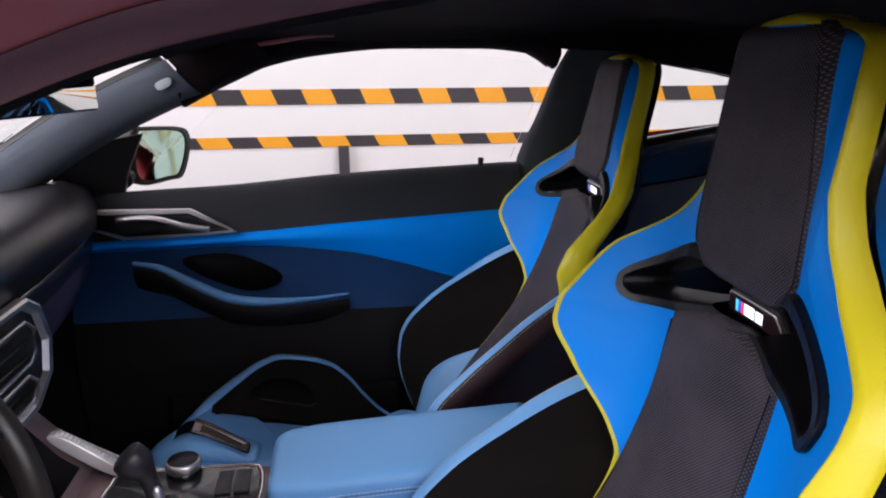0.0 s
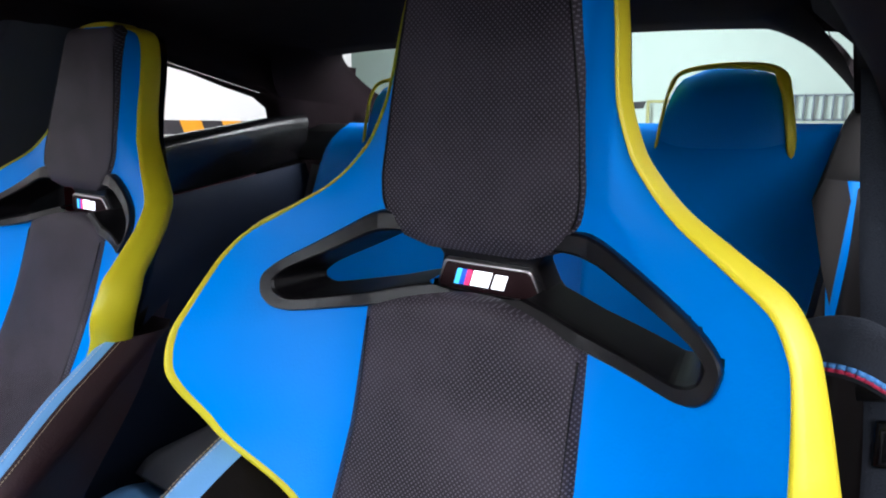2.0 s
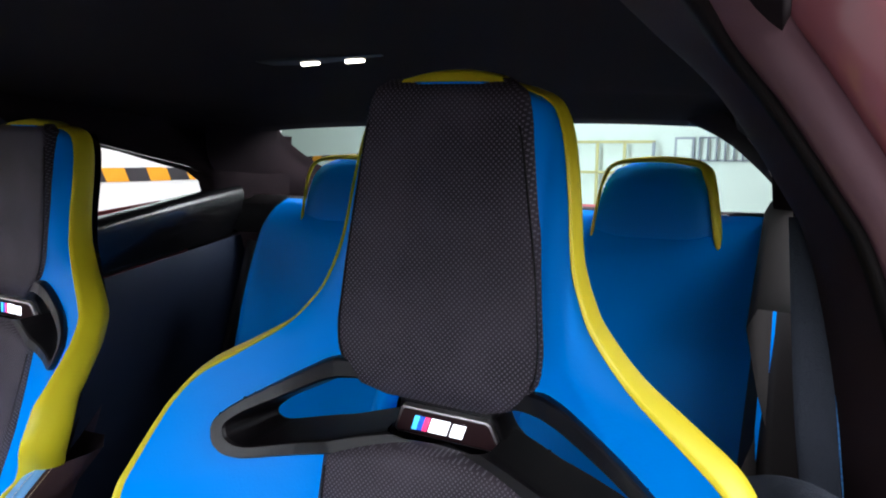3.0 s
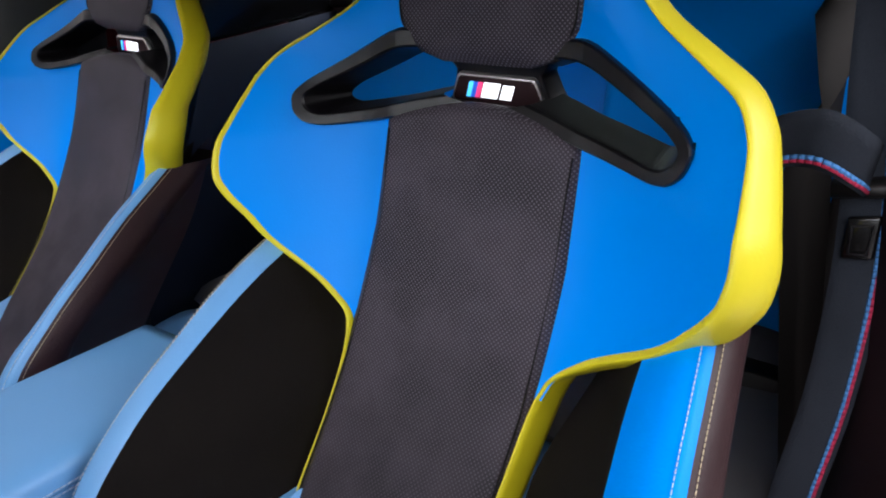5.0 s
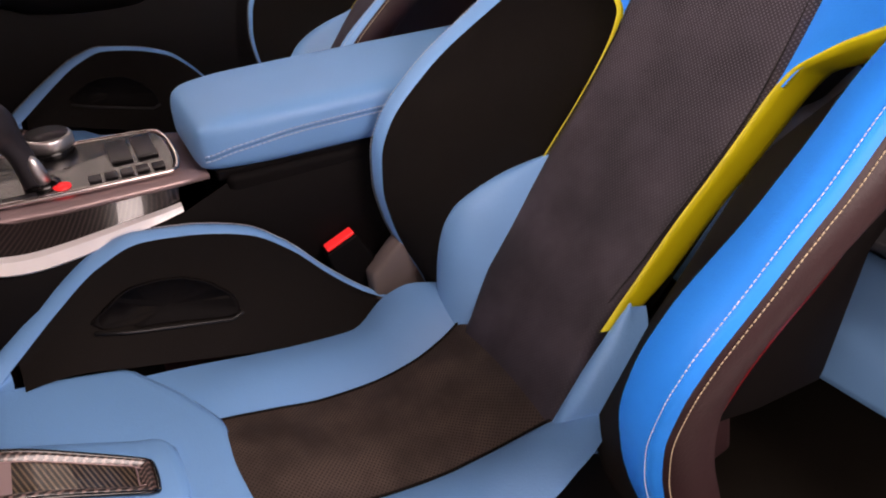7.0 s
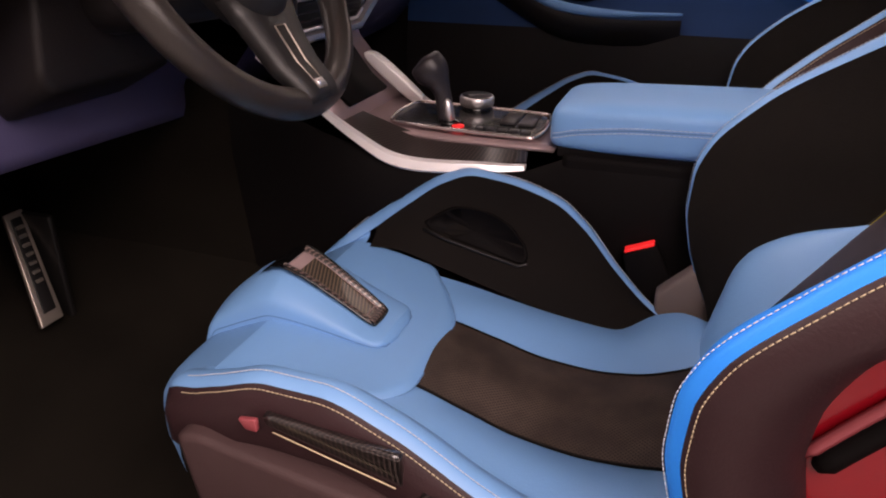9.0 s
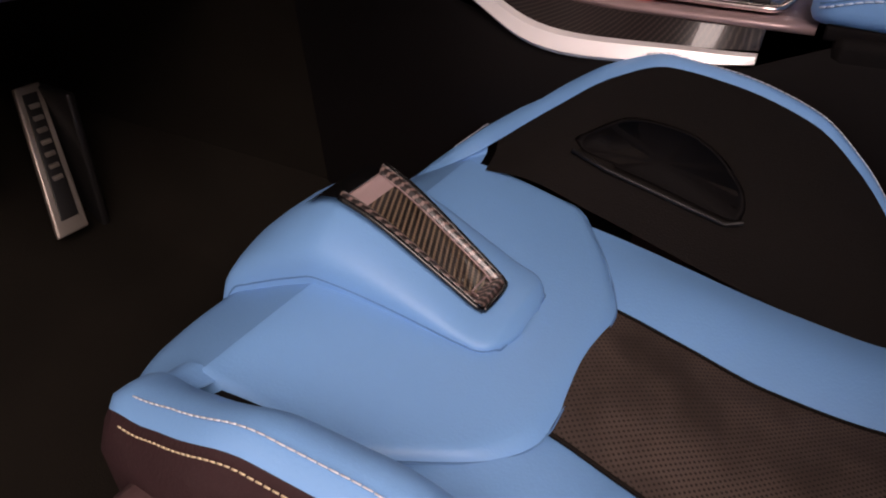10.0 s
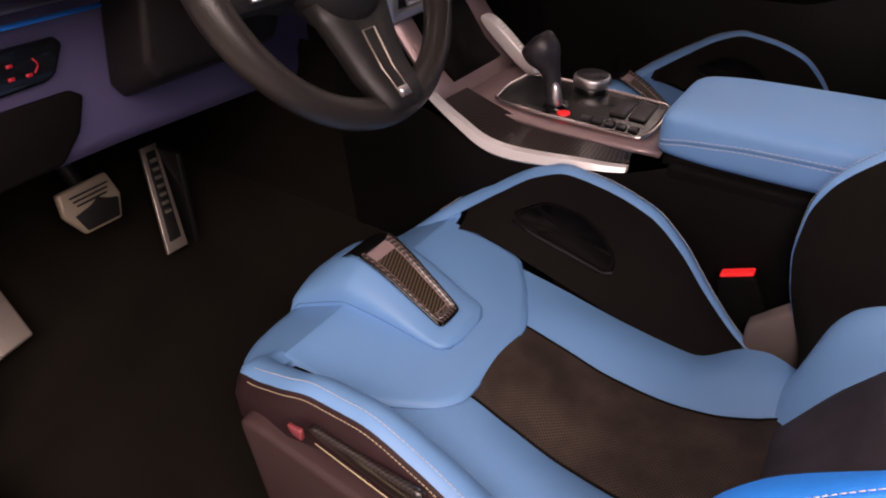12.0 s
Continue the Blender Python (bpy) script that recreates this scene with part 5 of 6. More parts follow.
part("bar", tube(curve([(-0.20, 0.955, 1.158), (-0.14, 0.945, 1.165), (-0.05, 0.945, 1.180), (0.02, 0.955, 1.185)], 16), [0.004] + [0.009] * 14 + [0.004], 8, squash=0.6), MAROON_PINK, grab)

# ---- rear-view mirror ----
rear_mirror = thing("rear_view_mirror", "frameless rear-view mirror on a black stem", "mirror")
part("housing", prism([(-0.443, 0.235, 1.045), (-0.359, 0.505, 1.048), (-0.3595, 0.504, 1.100), (-0.363, 0.490, 1.118), (-0.436, 0.255, 1.118), (-0.443, 0.235, 1.100)], (-0.03, 0.009, 0), 0.004), GLOSS, rear_mirror)
part("glass", prism([(-0.4385, 0.240, 1.049), (-0.3575, 0.500, 1.052), (-0.3580, 0.4985, 1.098), (-0.3615, 0.487, 1.114), (-0.4325, 0.259, 1.114), (-0.4385, 0.240, 1.098)], (-0.001, 0.0003, 0)), MIRROR, rear_mirror)
part("stem", tube([(-0.425, 0.377, 1.09), (-0.47, 0.377, 1.165)], 0.014, 10), PLASTIC, rear_mirror)

# painted flank of the car outside the passenger side, with the wide rear haunch
rows = []
for i in range(41):
    x = -0.66 + 3.0 * i / 40
    h = interp(x, [-0.66, 0.5, 0.9, 1.4, 1.9, 2.34], [0.0, 0.01, 0.05, 0.10, 0.10, 0.04])
    rows.append([(x, 1.165, 0.80 + 0.10 * min(1, max(0, x))), (x, 1.19 + h, 0.77 + 0.06 * min(1, max(0, x))), (x, 1.215 + h, 0.72), (x, 1.22 + h, 0.60), (x, 1.205 + h * 0.8, 0.40), (x, 1.20 + h * 0.5, 0.12), (x, 1.15, 0.02)])
tagged(part("body_side", grid(rows), PAINT), "red painted body side with a wide rear haunch", "body side", kind="structure")


# ---- dashboard ----
dash = thing("dashboard", "black and blue leather dashboard, the blue darkened to violet, with silver trims", "dashboard")
PROFILE = [(-1.00, 0.81), (-0.80, 0.845), (-0.64, 0.862), (-0.585, 0.845), (-0.562, 0.80), (-0.566, 0.755), (-0.585, 0.735)]
ys = [-0.36 + 1.475 * k / 40 for k in range(41)]


def bow(y):
    """The dash curves forward towards both doors."""
    return -0.10 * ((y - MID) / 0.74) ** 2


part("top_pad", grid([[(x + bow(y) * 0.6 + 0.05, y, z + 0.006 * math.cos(4 * (y - MID))) for y in ys] for x, z in PROFILE]), SATIN, dash, "dark grey dash top")
part("trim_band", grid([[(x + bow(y) * 0.6 + 0.05, y, z) for y in ys] for x, z in ((-0.586, 0.734), (-0.582, 0.728), (-0.586, 0.690), (-0.592, 0.685))]), CARBON, dash, "carbon-fibre dash trim")
part("lower_pad", grid([[(x + bow(y) * 0.6 + 0.05, y, z) for y in ys if y > 0.24] for x, z in ((-0.593, 0.684), (-0.60, 0.64), (-0.64, 0.56), (-0.70, 0.49), (-0.80, 0.44))]), PURPLE, dash, "blue leather lower dash, coloured violet for its shade")
part("underside", grid([[(x, y, z) for y in ys] for x, z in ((-0.77, 0.445), (-0.95, 0.42), (-1.30, 0.42))]), LINING, dash)
# driver's knee panel with switch recesses
knee = part("knee_panel", grid([[(x, y, z - 0.03 * max(0, y + 0.1)) for y in [-0.355 + 0.62 * k / 24 for k in range(25)]] for x, z in ((-0.63, 0.690), (-0.655, 0.684), (-0.690, 0.668), (-0.700, 0.645), (-0.702, 0.60), (-0.702, 0.53), (-0.702, 0.475), (-0.708, 0.456), (-0.74, 0.444), (-0.88, 0.435))]), PURPLE, dash, "blue knee panel, coloured violet for its shade")
part("light_switch", prism([(-0.700, -0.335, 0.612), (-0.700, -0.150, 0.610), (-0.700, -0.143, 0.600), (-0.700, -0.160, 0.570), (-0.700, -0.172, 0.564), (-0.700, -0.335, 0.558)], (0.006, 0, 0), 0.004), GLOSS, knee, "gloss black light switch panel")
for y, z in ((-0.208, 0.592), (-0.210, 0.578), (-0.190, 0.577)):
    part("icon", block(-0.6955, -0.6930, y - 0.004, y + 0.003, z - 0.0015, z + 0.002), ICONRED, knee)
part("icon_arc", tube(curve([(-0.6935, -0.182, 0.594), (-0.6935, -0.178, 0.586), (-0.6935, -0.184, 0.578)], 10), 0.0010, 5), ICONRED, knee)
# Raised slab, not sunk; recess shade is put into its black.
part("knee_recess", prism([(-0.700, -0.335, 0.547), (-0.700, -0.150, 0.546), (-0.700, -0.136, 0.536), (-0.700, -0.152, 0.495), (-0.700, -0.184, 0.463), (-0.700, -0.335, 0.458)], (0.005, 0, 0), 0.004), PIT, knee, "black slab painted as the recess of the knee panel")
part("silver_line", tube([(-0.684, -0.345, 0.650), (-0.684, -0.135, 0.652)], 0.006, 8, squash=0.7), SILVER, knee, "silver trim line")
part("blue_line", tube([(-0.690, -0.345, 0.634), (-0.690, -0.088, 0.632)], 0.0045, 8, squash=0.6), BLUE, knee, "blue trim line")
part("column_shroud", prism([(-0.70, -0.080, 0.665), (-0.70, -0.100, 0.535), (-0.70, -0.085, 0.512), (-0.70, 0.105, 0.512), (-0.70, 0.120, 0.535), (-0.70, 0.10, 0.665)], (0.09, 0, 0.045), 0.010), BLACK, dash, "black column shroud")

# centre vents with a hexagonal silver surround
hexa = [(0.22, 0.752), (0.50, 0.752), (0.545, 0.727), (0.573, 0.662), (0.556, 0.602), (0.485, 0.563), (0.22, 0.563)]
vents = part("vent_panel", prism([(-0.512, y, z) for y, z in hexa], (-0.04, 0, 0), 0.006), PLASTIC, dash, "black vent panel")
cy, cz = 0.40, 0.658
part("vent_surround", grid([[(-0.514 + d, cy + (y - cy) * f, cz + (z - cz) * f) for y, z in hexa] for f, d in ((1.0, -0.004), (1.0, 0.010), (0.96, 0.014), (0.88, 0.013), (0.84, 0.004))], closed=True), SILVER, vents, "wide silver vent surround", smooth=False)
for z0, z1, y1 in ((0.645, 0.715, 0.515), (0.583, 0.628, 0.50)):
    inner = [(0.27, z1), (y1 - 0.03, z1), (y1, z1 - 0.02), (y1 - 0.008, z0 + 0.012), (y1 - 0.03, z0), (0.27, z0)]
    part("vent_frame", tube([(-0.506, y, z) for y, z in inner], 0.0035, 6, closed=True), SILVER, vents)
    for k in range(3):
        part("vent_slat", block(-0.515, -0.507, 0.275, y1 - 0.016, z0 + 0.010 + (z1 - z0 - 0.02) * k / 2, z0 + 0.0125 + (z1 - z0 - 0.02) * k / 2), SATIN, vents)
screen = thing("centre_screen", "dark wide centre screen on the dashboard", "screen")
part("bezel", prism([(-0.555, 0.10, 0.765), (-0.545, 0.56, 0.765), (-0.560, 0.57, 0.885), (-0.570, 0.10, 0.885)], (-0.02, 0, 0), 0.006), SATIN, screen)
part("glass", prism([(-0.553, 0.11, 0.775), (-0.543, 0.55, 0.775), (-0.557, 0.56, 0.876), (-0.567, 0.11, 0.876)], (0.001, 0, 0)), GLOSS, screen)

# ---- steering wheel ----
wheel = thing("steering_wheel", "black leather steering wheel with silver spoke trims", "steering wheel")
WC = Vector((-0.434, 0.023, 0.698))
tilt = Matrix.Rotation(radians(-30), 3, "Y")


def on_wheel(a, r, d=0.0):
    """Angle from the top, clockwise for the driver; d towards the driver."""
    return WC + tilt @ Vector((d, r * math.sin(a), r * math.cos(a)))


N = 72
bm = bmesh.new()
rings = []
for k in range(N):
    a = 2 * math.pi * k / N
    rad = 0.0165 + 0.002 * math.cos(2 * a) ** 2
    rings.append([on_wheel(a, 0.173 + rad * math.cos(b), rad * 1.1 * math.sin(b)) for b in [2 * math.pi * j / 14 for j in range(14)]])
part("rim", grid(rings + [rings[0]], closed=True), BLACK_WHEEL, wheel, "black leather rim")
for a0, a1 in ((0.6, 2.5), (3.8, 5.7)):
    part("rim_stitch", stitches([on_wheel(a0 + (a1 - a0) * k / 60, 0.1585, 0.004) for k in range(61)], bmesh.new(), 0.004, 0.003, 0.0006), GROOVE, wheel)
part("airbag_cover", grid([[on_wheel(2 * math.pi * k / 40, r * (1 + 0.12 * math.cos(2 * math.pi * k / 40) ** 2), d) for k in range(40)] for r, d in ((0.002, 0.030), (0.035, 0.030), (0.058, 0.024), (0.068, 0.010), (0.070, -0.02))], closed=True, cap=True), PLASTIC, wheel, "black airbag cover")
for a, w in ((math.pi / 2, 0.034), (-math.pi / 2, 0.034)):
    rows = [[on_wheel(a, r, d) + tilt @ Vector((0, 0, h)) for h, d in ((-w, -0.01), (-w * 0.9, 0.008), (w * 0.9, 0.008), (w, -0.01))] for r in (0.05, 0.09, 0.13, 0.168)]
    part("side_spoke", thicken(grid(rows), 0.01), PLASTIC, wheel, "black side spoke")
    pad = part("switch_pad", grid([[on_wheel(a, r, 0.012) + tilt @ Vector((0, 0, h)) for h in (-0.022, 0.022)] for r in (0.075, 0.13)]), GLOSS, wheel, "gloss black switch pad")
    part("switch_rim", tube([on_wheel(a, r, 0.012) + tilt @ Vector((0, 0, h)) for r, h in ((0.072, -0.024), (0.134, -0.026), (0.138, 0.018), (0.072, 0.024))], 0.0025, 6, closed=True), SILVER, pad)
for a in (math.pi + 0.02,):
    rows = []
    rise = lambda r: interp(r, [0.045, 0.12, 0.155, 0.172, 0.180], [0.006, 0.008, 0.017, 0.0195, 0.0165])
    t = tilt @ Vector((0, math.cos(a), -math.sin(a)))
    for r in (0.045, 0.07, 0.10, 0.13, 0.145, 0.158, 0.170, 0.178):
        w = interp(r, [0.045, 0.10, 0.15, 0.178], [0.058, 0.042, 0.034, 0.026])
        rows.append([on_wheel(a, r) + t * (w * s) + tilt @ Vector((rise(r) + d, 0, 0)) for s, d in ((-1, -0.014), (-0.9, 0.0), (-0.3, 0.0008), (0.3, 0.0008), (0.9, 0.0), (1, -0.014))])
    sp = part("lower_spoke", thicken(grid(rows), 0.004), PLASTIC, wheel, "black lower spoke")
    loop = [on_wheel(a, r, rise(r) + 0.005) + t * s for r, s in ((0.086, -0.010), (0.13, -0.009), (0.166, -0.008), (0.166, 0.008), (0.13, 0.009), (0.086, 0.010))]
    part("spoke_trim", tube(loop, 0.0013, 6, closed=True), STEEL, sp, "dull steel spoke trim")
    part("trim_fill", grid([[on_wheel(a, r, rise(r) + 0.0045) + t * (s * w) for s in (-1, -0.4, 0.4, 1)] for r, w in ((0.086, 0.0095), (0.108, 0.0092), (0.13, 0.0087), (0.148, 0.008), (0.166, 0.0077))]), GLOSS, sp, "gloss black fill of the spoke trim")
    part("trim_tip", prism([on_wheel(a, r, rise(r) + 0.005) + t * s for r, s in ((0.155, -0.0075), (0.165, -0.0075), (0.165, 0.0075), (0.155, 0.0075))], tilt @ Vector((0.002, 0, 0))), SILVER, sp, "bright tip of the spoke trim")
part("column", tube([WC + tilt @ Vector((-0.03, 0, 0)), WC + Vector((-0.28, 0, -0.06))], 0.05, 16), BLACK, wheel)
part("shift_paddle", prism([on_wheel(0.95, 0.10, -0.03), on_wheel(0.95, 0.150, -0.03), on_wheel(1.75, 0.150, -0.03), on_wheel(1.75, 0.10, -0.03)], tilt @ Vector((-0.005, 0, 0)), 0.001), SATIN, wheel)

# ---- centre console ----
console = thing("centre_console", "black centre console with silver and carbon trim", "console")
for side in (1, -1):
    rows = []
    for x, zt in ((-1.28, 0.50), (-0.95, 0.52), (-0.62, 0.50), (-0.46, 0.44), (-0.33, 0.405), (-0.16, 0.398), (-0.10, 0.425), (0.35, 0.43)):
        yw = interp(x, [-0.62, -0.33, -0.16, 0.0, 0.35], [0.135, 0.128, 0.090, 0.092, 0.094])
        rows.append([(x, MID + side * (yw - 0.002), zt), (x, MID + side * (yw + 0.006), zt - 0.012), (x, MID + side * (yw + 0.012), zt - 0.10), (x, MID + side * 0.108, 0.12), (x, MID + side * 0.115, 0.03)])
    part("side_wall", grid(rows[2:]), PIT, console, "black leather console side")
    part("tunnel_trim", grid([[Vector(q) + Vector((0, -side * 0.002, 0)) for q in r] for r in rows[:3]]), CARPET, console, "dark carpet on the tunnel side")
    bar = curve([(-0.155, MID + side * 0.078, 0.404), (-0.20, MID + side * 0.094, 0.404), (-0.325, MID + side * 0.130, 0.408), (-0.40, MID + side * 0.135, 0.440), (-0.50, MID + side * 0.136, 0.508), (-0.56, MID + side * 0.135, 0.55)], 40)
    rows = []
    for i, p in enumerate(bar):
        h = 0.004 + 0.0055 * math.sin(math.pi * min(1, i / 30))
        rows.append([p + Vector((0, -side * 0.004, h)), p + Vector((0, side * 0.006, h * 0.8)), p + Vector((0, side * 0.010, -h * 0.6)), p + Vector((0, side * 0.006, -h)), p + Vector((0, -side * 0.004, -h))])
    part("silver_bar", grid(rows, closed=True, cap=True), BAR, console, "silver trim bar, paled by a painted reflection", smooth=False)
    part("carbon_side", grid([[(p.x, p.y - side * 0.006, p.z + 0.006), (p.x * 0.985, MID + side * 0.075, 0.436 + max(0, -p.x - 0.33) * 0.3)] for p in bar[:26]]), CARBON, console, "carbon-fibre console flank")
plate = part("console_plate", thicken(grid([[(x, MID + s * w, z) for s in (-1, -0.6, 0, 0.6, 1)] for x, w, z in ((-0.115, 0.075, 0.436), (-0.15, 0.080, 0.437), (-0.28, 0.082, 0.437), (-0.38, 0.082, 0.442), (-0.43, 0.090, 0.455))]), 0.006), PINKTRIM, console, "console top plate, rose reflection painted in")
part("ramp", thicken(grid([[(x, MID + s * 0.125, z) for s in (-1, -0.4, 0.4, 1)] for x, z in ((-0.43, 0.450), (-0.47, 0.485), (-0.52, 0.545), (-0.545, 0.60))]), 0.006), PINKTRIM, console, "ramp up to the dashboard, rose reflection painted in")
# Sheet laid over the ramp; its colour carries the recess's darkness.
part("ramp_door", thicken(grid([[(x, MID + s * 0.070 - 0.01, z) for s in (-1, 1)] for x, z in ((-0.440, 0.470), (-0.470, 0.494), (-0.525, 0.566))]), 0.006), PIT, console, "dark storage recess")
loop = curve([(-0.145, MID - 0.045, 0.444), (-0.145, MID + 0.045, 0.450), (-0.18, MID + 0.066, 0.450), (-0.36, MID + 0.066, 0.452), (-0.385, MID + 0.03, 0.452), (-0.385, MID - 0.03, 0.450), (-0.36, MID - 0.058, 0.447), (-0.18, MID - 0.058, 0.443)], 80, closed=True)
part("switch_rim", tube(loop, 0.0032, 8, closed=True), SILVER_PINK, plate, "silver rim round the switches")
cl = sum(loop, Vector()) / 80
part("switch_field", grid([[q.lerp(cl, 0.04) + Vector((0, 0, 0.0005)) for q in loop], [q.lerp(cl, 0.97) for q in loop]], closed=True), GLOSS, plate)
part("start_button", tube([(-0.273, 0.335, 0.442), (-0.273, 0.335, 0.448)], [0.010, 0.0095], 24), REDLIGHT, plate, "red start button")
for k in range(5):
    part("button", block(-0.245 + 0.018 * k, -0.231 + 0.018 * k, 0.330, 0.344, 0.445, 0.4485, 0.001), SATIN, plate)
for k in range(2):
    part("pad_button", block(-0.215 + 0.03 * k, -0.190 + 0.03 * k, 0.365, 0.43, 0.447, 0.4515, 0.002), SATIN, plate)
part("side_button", block(-0.335, -0.30, 0.318, 0.330, 0.446, 0.449, 0.001), SATIN, plate)
dial = thing("control_dial", "round silver control dial on the console", "dial")
part("base", tube([(-0.275, 0.442, 0.447), (-0.275, 0.442, 0.455)], 0.026, 32), GLOSS, dial)
part("ring", tube([(-0.275, 0.442, 0.455), (-0.275, 0.442, 0.459), (-0.275, 0.442, 0.469), (-0.275, 0.442, 0.472)], [0.026, 0.029, 0.029, 0.027], 40), SILVER, dial, "silver knurled ring")
part("cap", tube([(-0.275, 0.442, 0.472), (-0.275, 0.442, 0.4735)], 0.025, 32), SATIN, dial)
gear = thing("gear_selector", "dark leather gear selector with a silver flank", "gear lever")
lever = [(-0.299, 0.352, 0.448), (-0.301, 0.352, 0.470), (-0.304, 0.352, 0.488), (-0.311, 0.352, 0.506), (-0.321, 0.351, 0.522), (-0.332, 0.350, 0.536), (-0.338, 0.349, 0.543)]
part("knob", tube(curve(lever, 30), [interp(k / 29, [0, 0.3, 0.45, 0.58, 0.68, 0.80, 0.92, 0.985, 1], [0.0125, 0.0125, 0.0135, 0.0175, 0.0235, 0.0265, 0.0255, 0.017, 0.003]) for k in range(30)], 20, squash=1.05), SATIN, gear, "dark leather gear knob")
part("flank", tube(curve([(-0.290, 0.346, 0.452), (-0.292, 0.345, 0.466), (-0.296, 0.345, 0.486)], 8), [0.008, 0.0085, 0.0085, 0.0085, 0.008, 0.0075, 0.006, 0.003], 10), SILVER, gear, "silver flank of the knob")
part("boot", tube([(-0.292, 0.352, 0.444), (-0.292, 0.352, 0.452)], [0.022, 0.016], 20), GLOSS, gear)
part("horn", prism(chamfered([(-0.490, 0.452, 0.530), (-0.462, 0.452, 0.526), (-0.366, 0.452, 0.448), (-0.392, 0.452, 0.440), (-0.484, 0.452, 0.512)], 40, True), (0, 0.022, 0), 0.004), BAR, console, "rose-grey trim horn beside the selector")
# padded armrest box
armrest = thing("armrest_box", "padded blue leather armrest box, paled as if lit, with twin stitching", "armrest")
rows, seam_n, seam_f = [], [], []
for i in range(41):
    u = (i / 40) ** 1.6
    x = -0.124 + 0.442 * u
    hw = interp(u, [0, 0.006, 0.02, 0.06, 0.2, 1], [0.064, 0.074, 0.083, 0.091, 0.099, 0.104])
    top = interp(u, [0, 0.006, 0.02, 0.06, 0.2, 1], [0.484, 0.492, 0.499, 0.505, 0.510, 0.520])
    low = interp(u, [0, 0.01, 0.05, 0.2, 1], [0.444, 0.439, 0.437, 0.437, 0.446])
    ring = []
    for k in range(40):
        a = 2 * math.pi * k / 40
        c, s = math.cos(a), math.sin(a)
        ring.append((x, MID + hw * math.copysign(abs(c) ** 0.32, c), (top + low) / 2 + (top - low) / 2 * math.copysign(abs(s) ** 0.42, s)))
    rows.append(ring)
    for side, out in ((-1, seam_n), (1, seam_f)):
        if i > 2:
            out.append(Vector((x, MID + side * (hw + 0.0004), low + (top - low) * interp(u, [0, 0.10, 0.3, 1], [0.30, 0.46, 0.58, 0.62]))))
part("lid", grid(rows, closed=True, cap=True), BLUE_LIT, armrest, "blue padded lid, paled as if lit")
for out in (seam_n, seam_f):
    part("seam", tube(out, 0.0008, 6), BASESEAM, armrest)
    part("stitching", stitches([q + Vector((0, 0, 0.0035)) for q in out], bmesh.new(), 0.006, 0.0010, 0.0009), SEAM, armrest)
    part("stitching", stitches([q - Vector((0, 0, 0.0035)) for q in out], bmesh.new(), 0.006, 0.0010, 0.0009), SEAM, armrest)
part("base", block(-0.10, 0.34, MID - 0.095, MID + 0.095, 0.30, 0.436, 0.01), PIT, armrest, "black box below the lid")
# Near-black strip paints the shade between lid and box.
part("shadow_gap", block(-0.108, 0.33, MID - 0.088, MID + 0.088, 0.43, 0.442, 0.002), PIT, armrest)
# seat-belt buckles
for y in (0.247, 0.486):
    b = thing("belt_buckle", "black seat-belt buckle with a red release button with an added glow", "buckle", "belt buckles")
    part("casing", prism([(0.003, y, 0.309), (0.048, y, 0.329), (0.071, y, 0.285), (0.085, y, 0.20), (0.035, y, 0.19)], (0, 0.022, 0), 0.004), PIT, b)
    # The release gets a weak glow of its own, though no lamp.
    part("release", prism([(0.006, y + 0.003, 0.311), (0.045, y + 0.003, 0.328), (0.0435, y + 0.003, 0.3325), (0.0045, y + 0.003, 0.3155)], (0, 0.016, 0), 0.002), REDLIGHT, b, "red release button with an added glow")
    part("strap", prism([(0.04, y + 0.006, 0.20), (0.075, y + 0.006, 0.20), (0.10, y + 0.006, 0.06), (0.06, y + 0.006, 0.05)], (0, 0.004, 0)), BELT, b)
liner = thing("seat_hinge_cover", "beige-brown hinge cover beside the seat", "hinge cover")
part("cover", prism([(0.055, 0.222, 0.268), (0.098, 0.222, 0.312), (0.15, 0.222, 0.30), (0.16, 0.222, 0.20), (0.06, 0.222, 0.20)], (0, 0.03, 0), 0.006), BEIGE, liner)

# ---- pedals ----
gas = thing("accelerator_pedal", "long drilled steel accelerator pedal on the footwell floor", "pedal")
ga, gb2 = Vector((-0.945, 0.100, 0.085)), Vector((-1.035, 0.148, 0.265))
gd = gb2 - ga
w0, w1 = 0.024, 0.019
part("plate", prism([ga - Vector((0, w0, 0)), ga + Vector((0, w0, 0)), gb2 + Vector((0, w1, 0)), gb2 - Vector((0, w1, 0))], Vector((-0.008, 0, -0.004)), 0.003), STEEL, gas, "brushed steel pedal plate")
part("insert", prism([ga + gd * 0.10 - Vector((-0.002, w0 * 0.55, -0.001)), ga + gd * 0.10 + Vector((0.002, w0 * 0.55, 0.001)), ga + gd * 0.94 + Vector((0.002, w1 * 0.55, 0.001)), ga + gd * 0.94 - Vector((-0.002, w1 * 0.55, -0.001))], Vector((-0.003, 0, 0)), 0.001), PLASTIC, gas)
for k in range(7):
    c = ga + gd * (0.38 + 0.08 * k) + Vector((0.003, 0.0, 0.001))
    part("stud", block(c.x - 0.002, c.x + 0.003, c.y - 0.007, c.y + 0.007, c.z - 0.003, c.z + 0.003, 0.001), STEEL, gas)
part("arm", block(-1.05, -0.97, 0.16, 0.172, 0.05, 0.26, 0.004), PLASTIC, gas)
brake = thing("brake_pedal", "wide steel brake pedal with black rubber studs", "pedal")
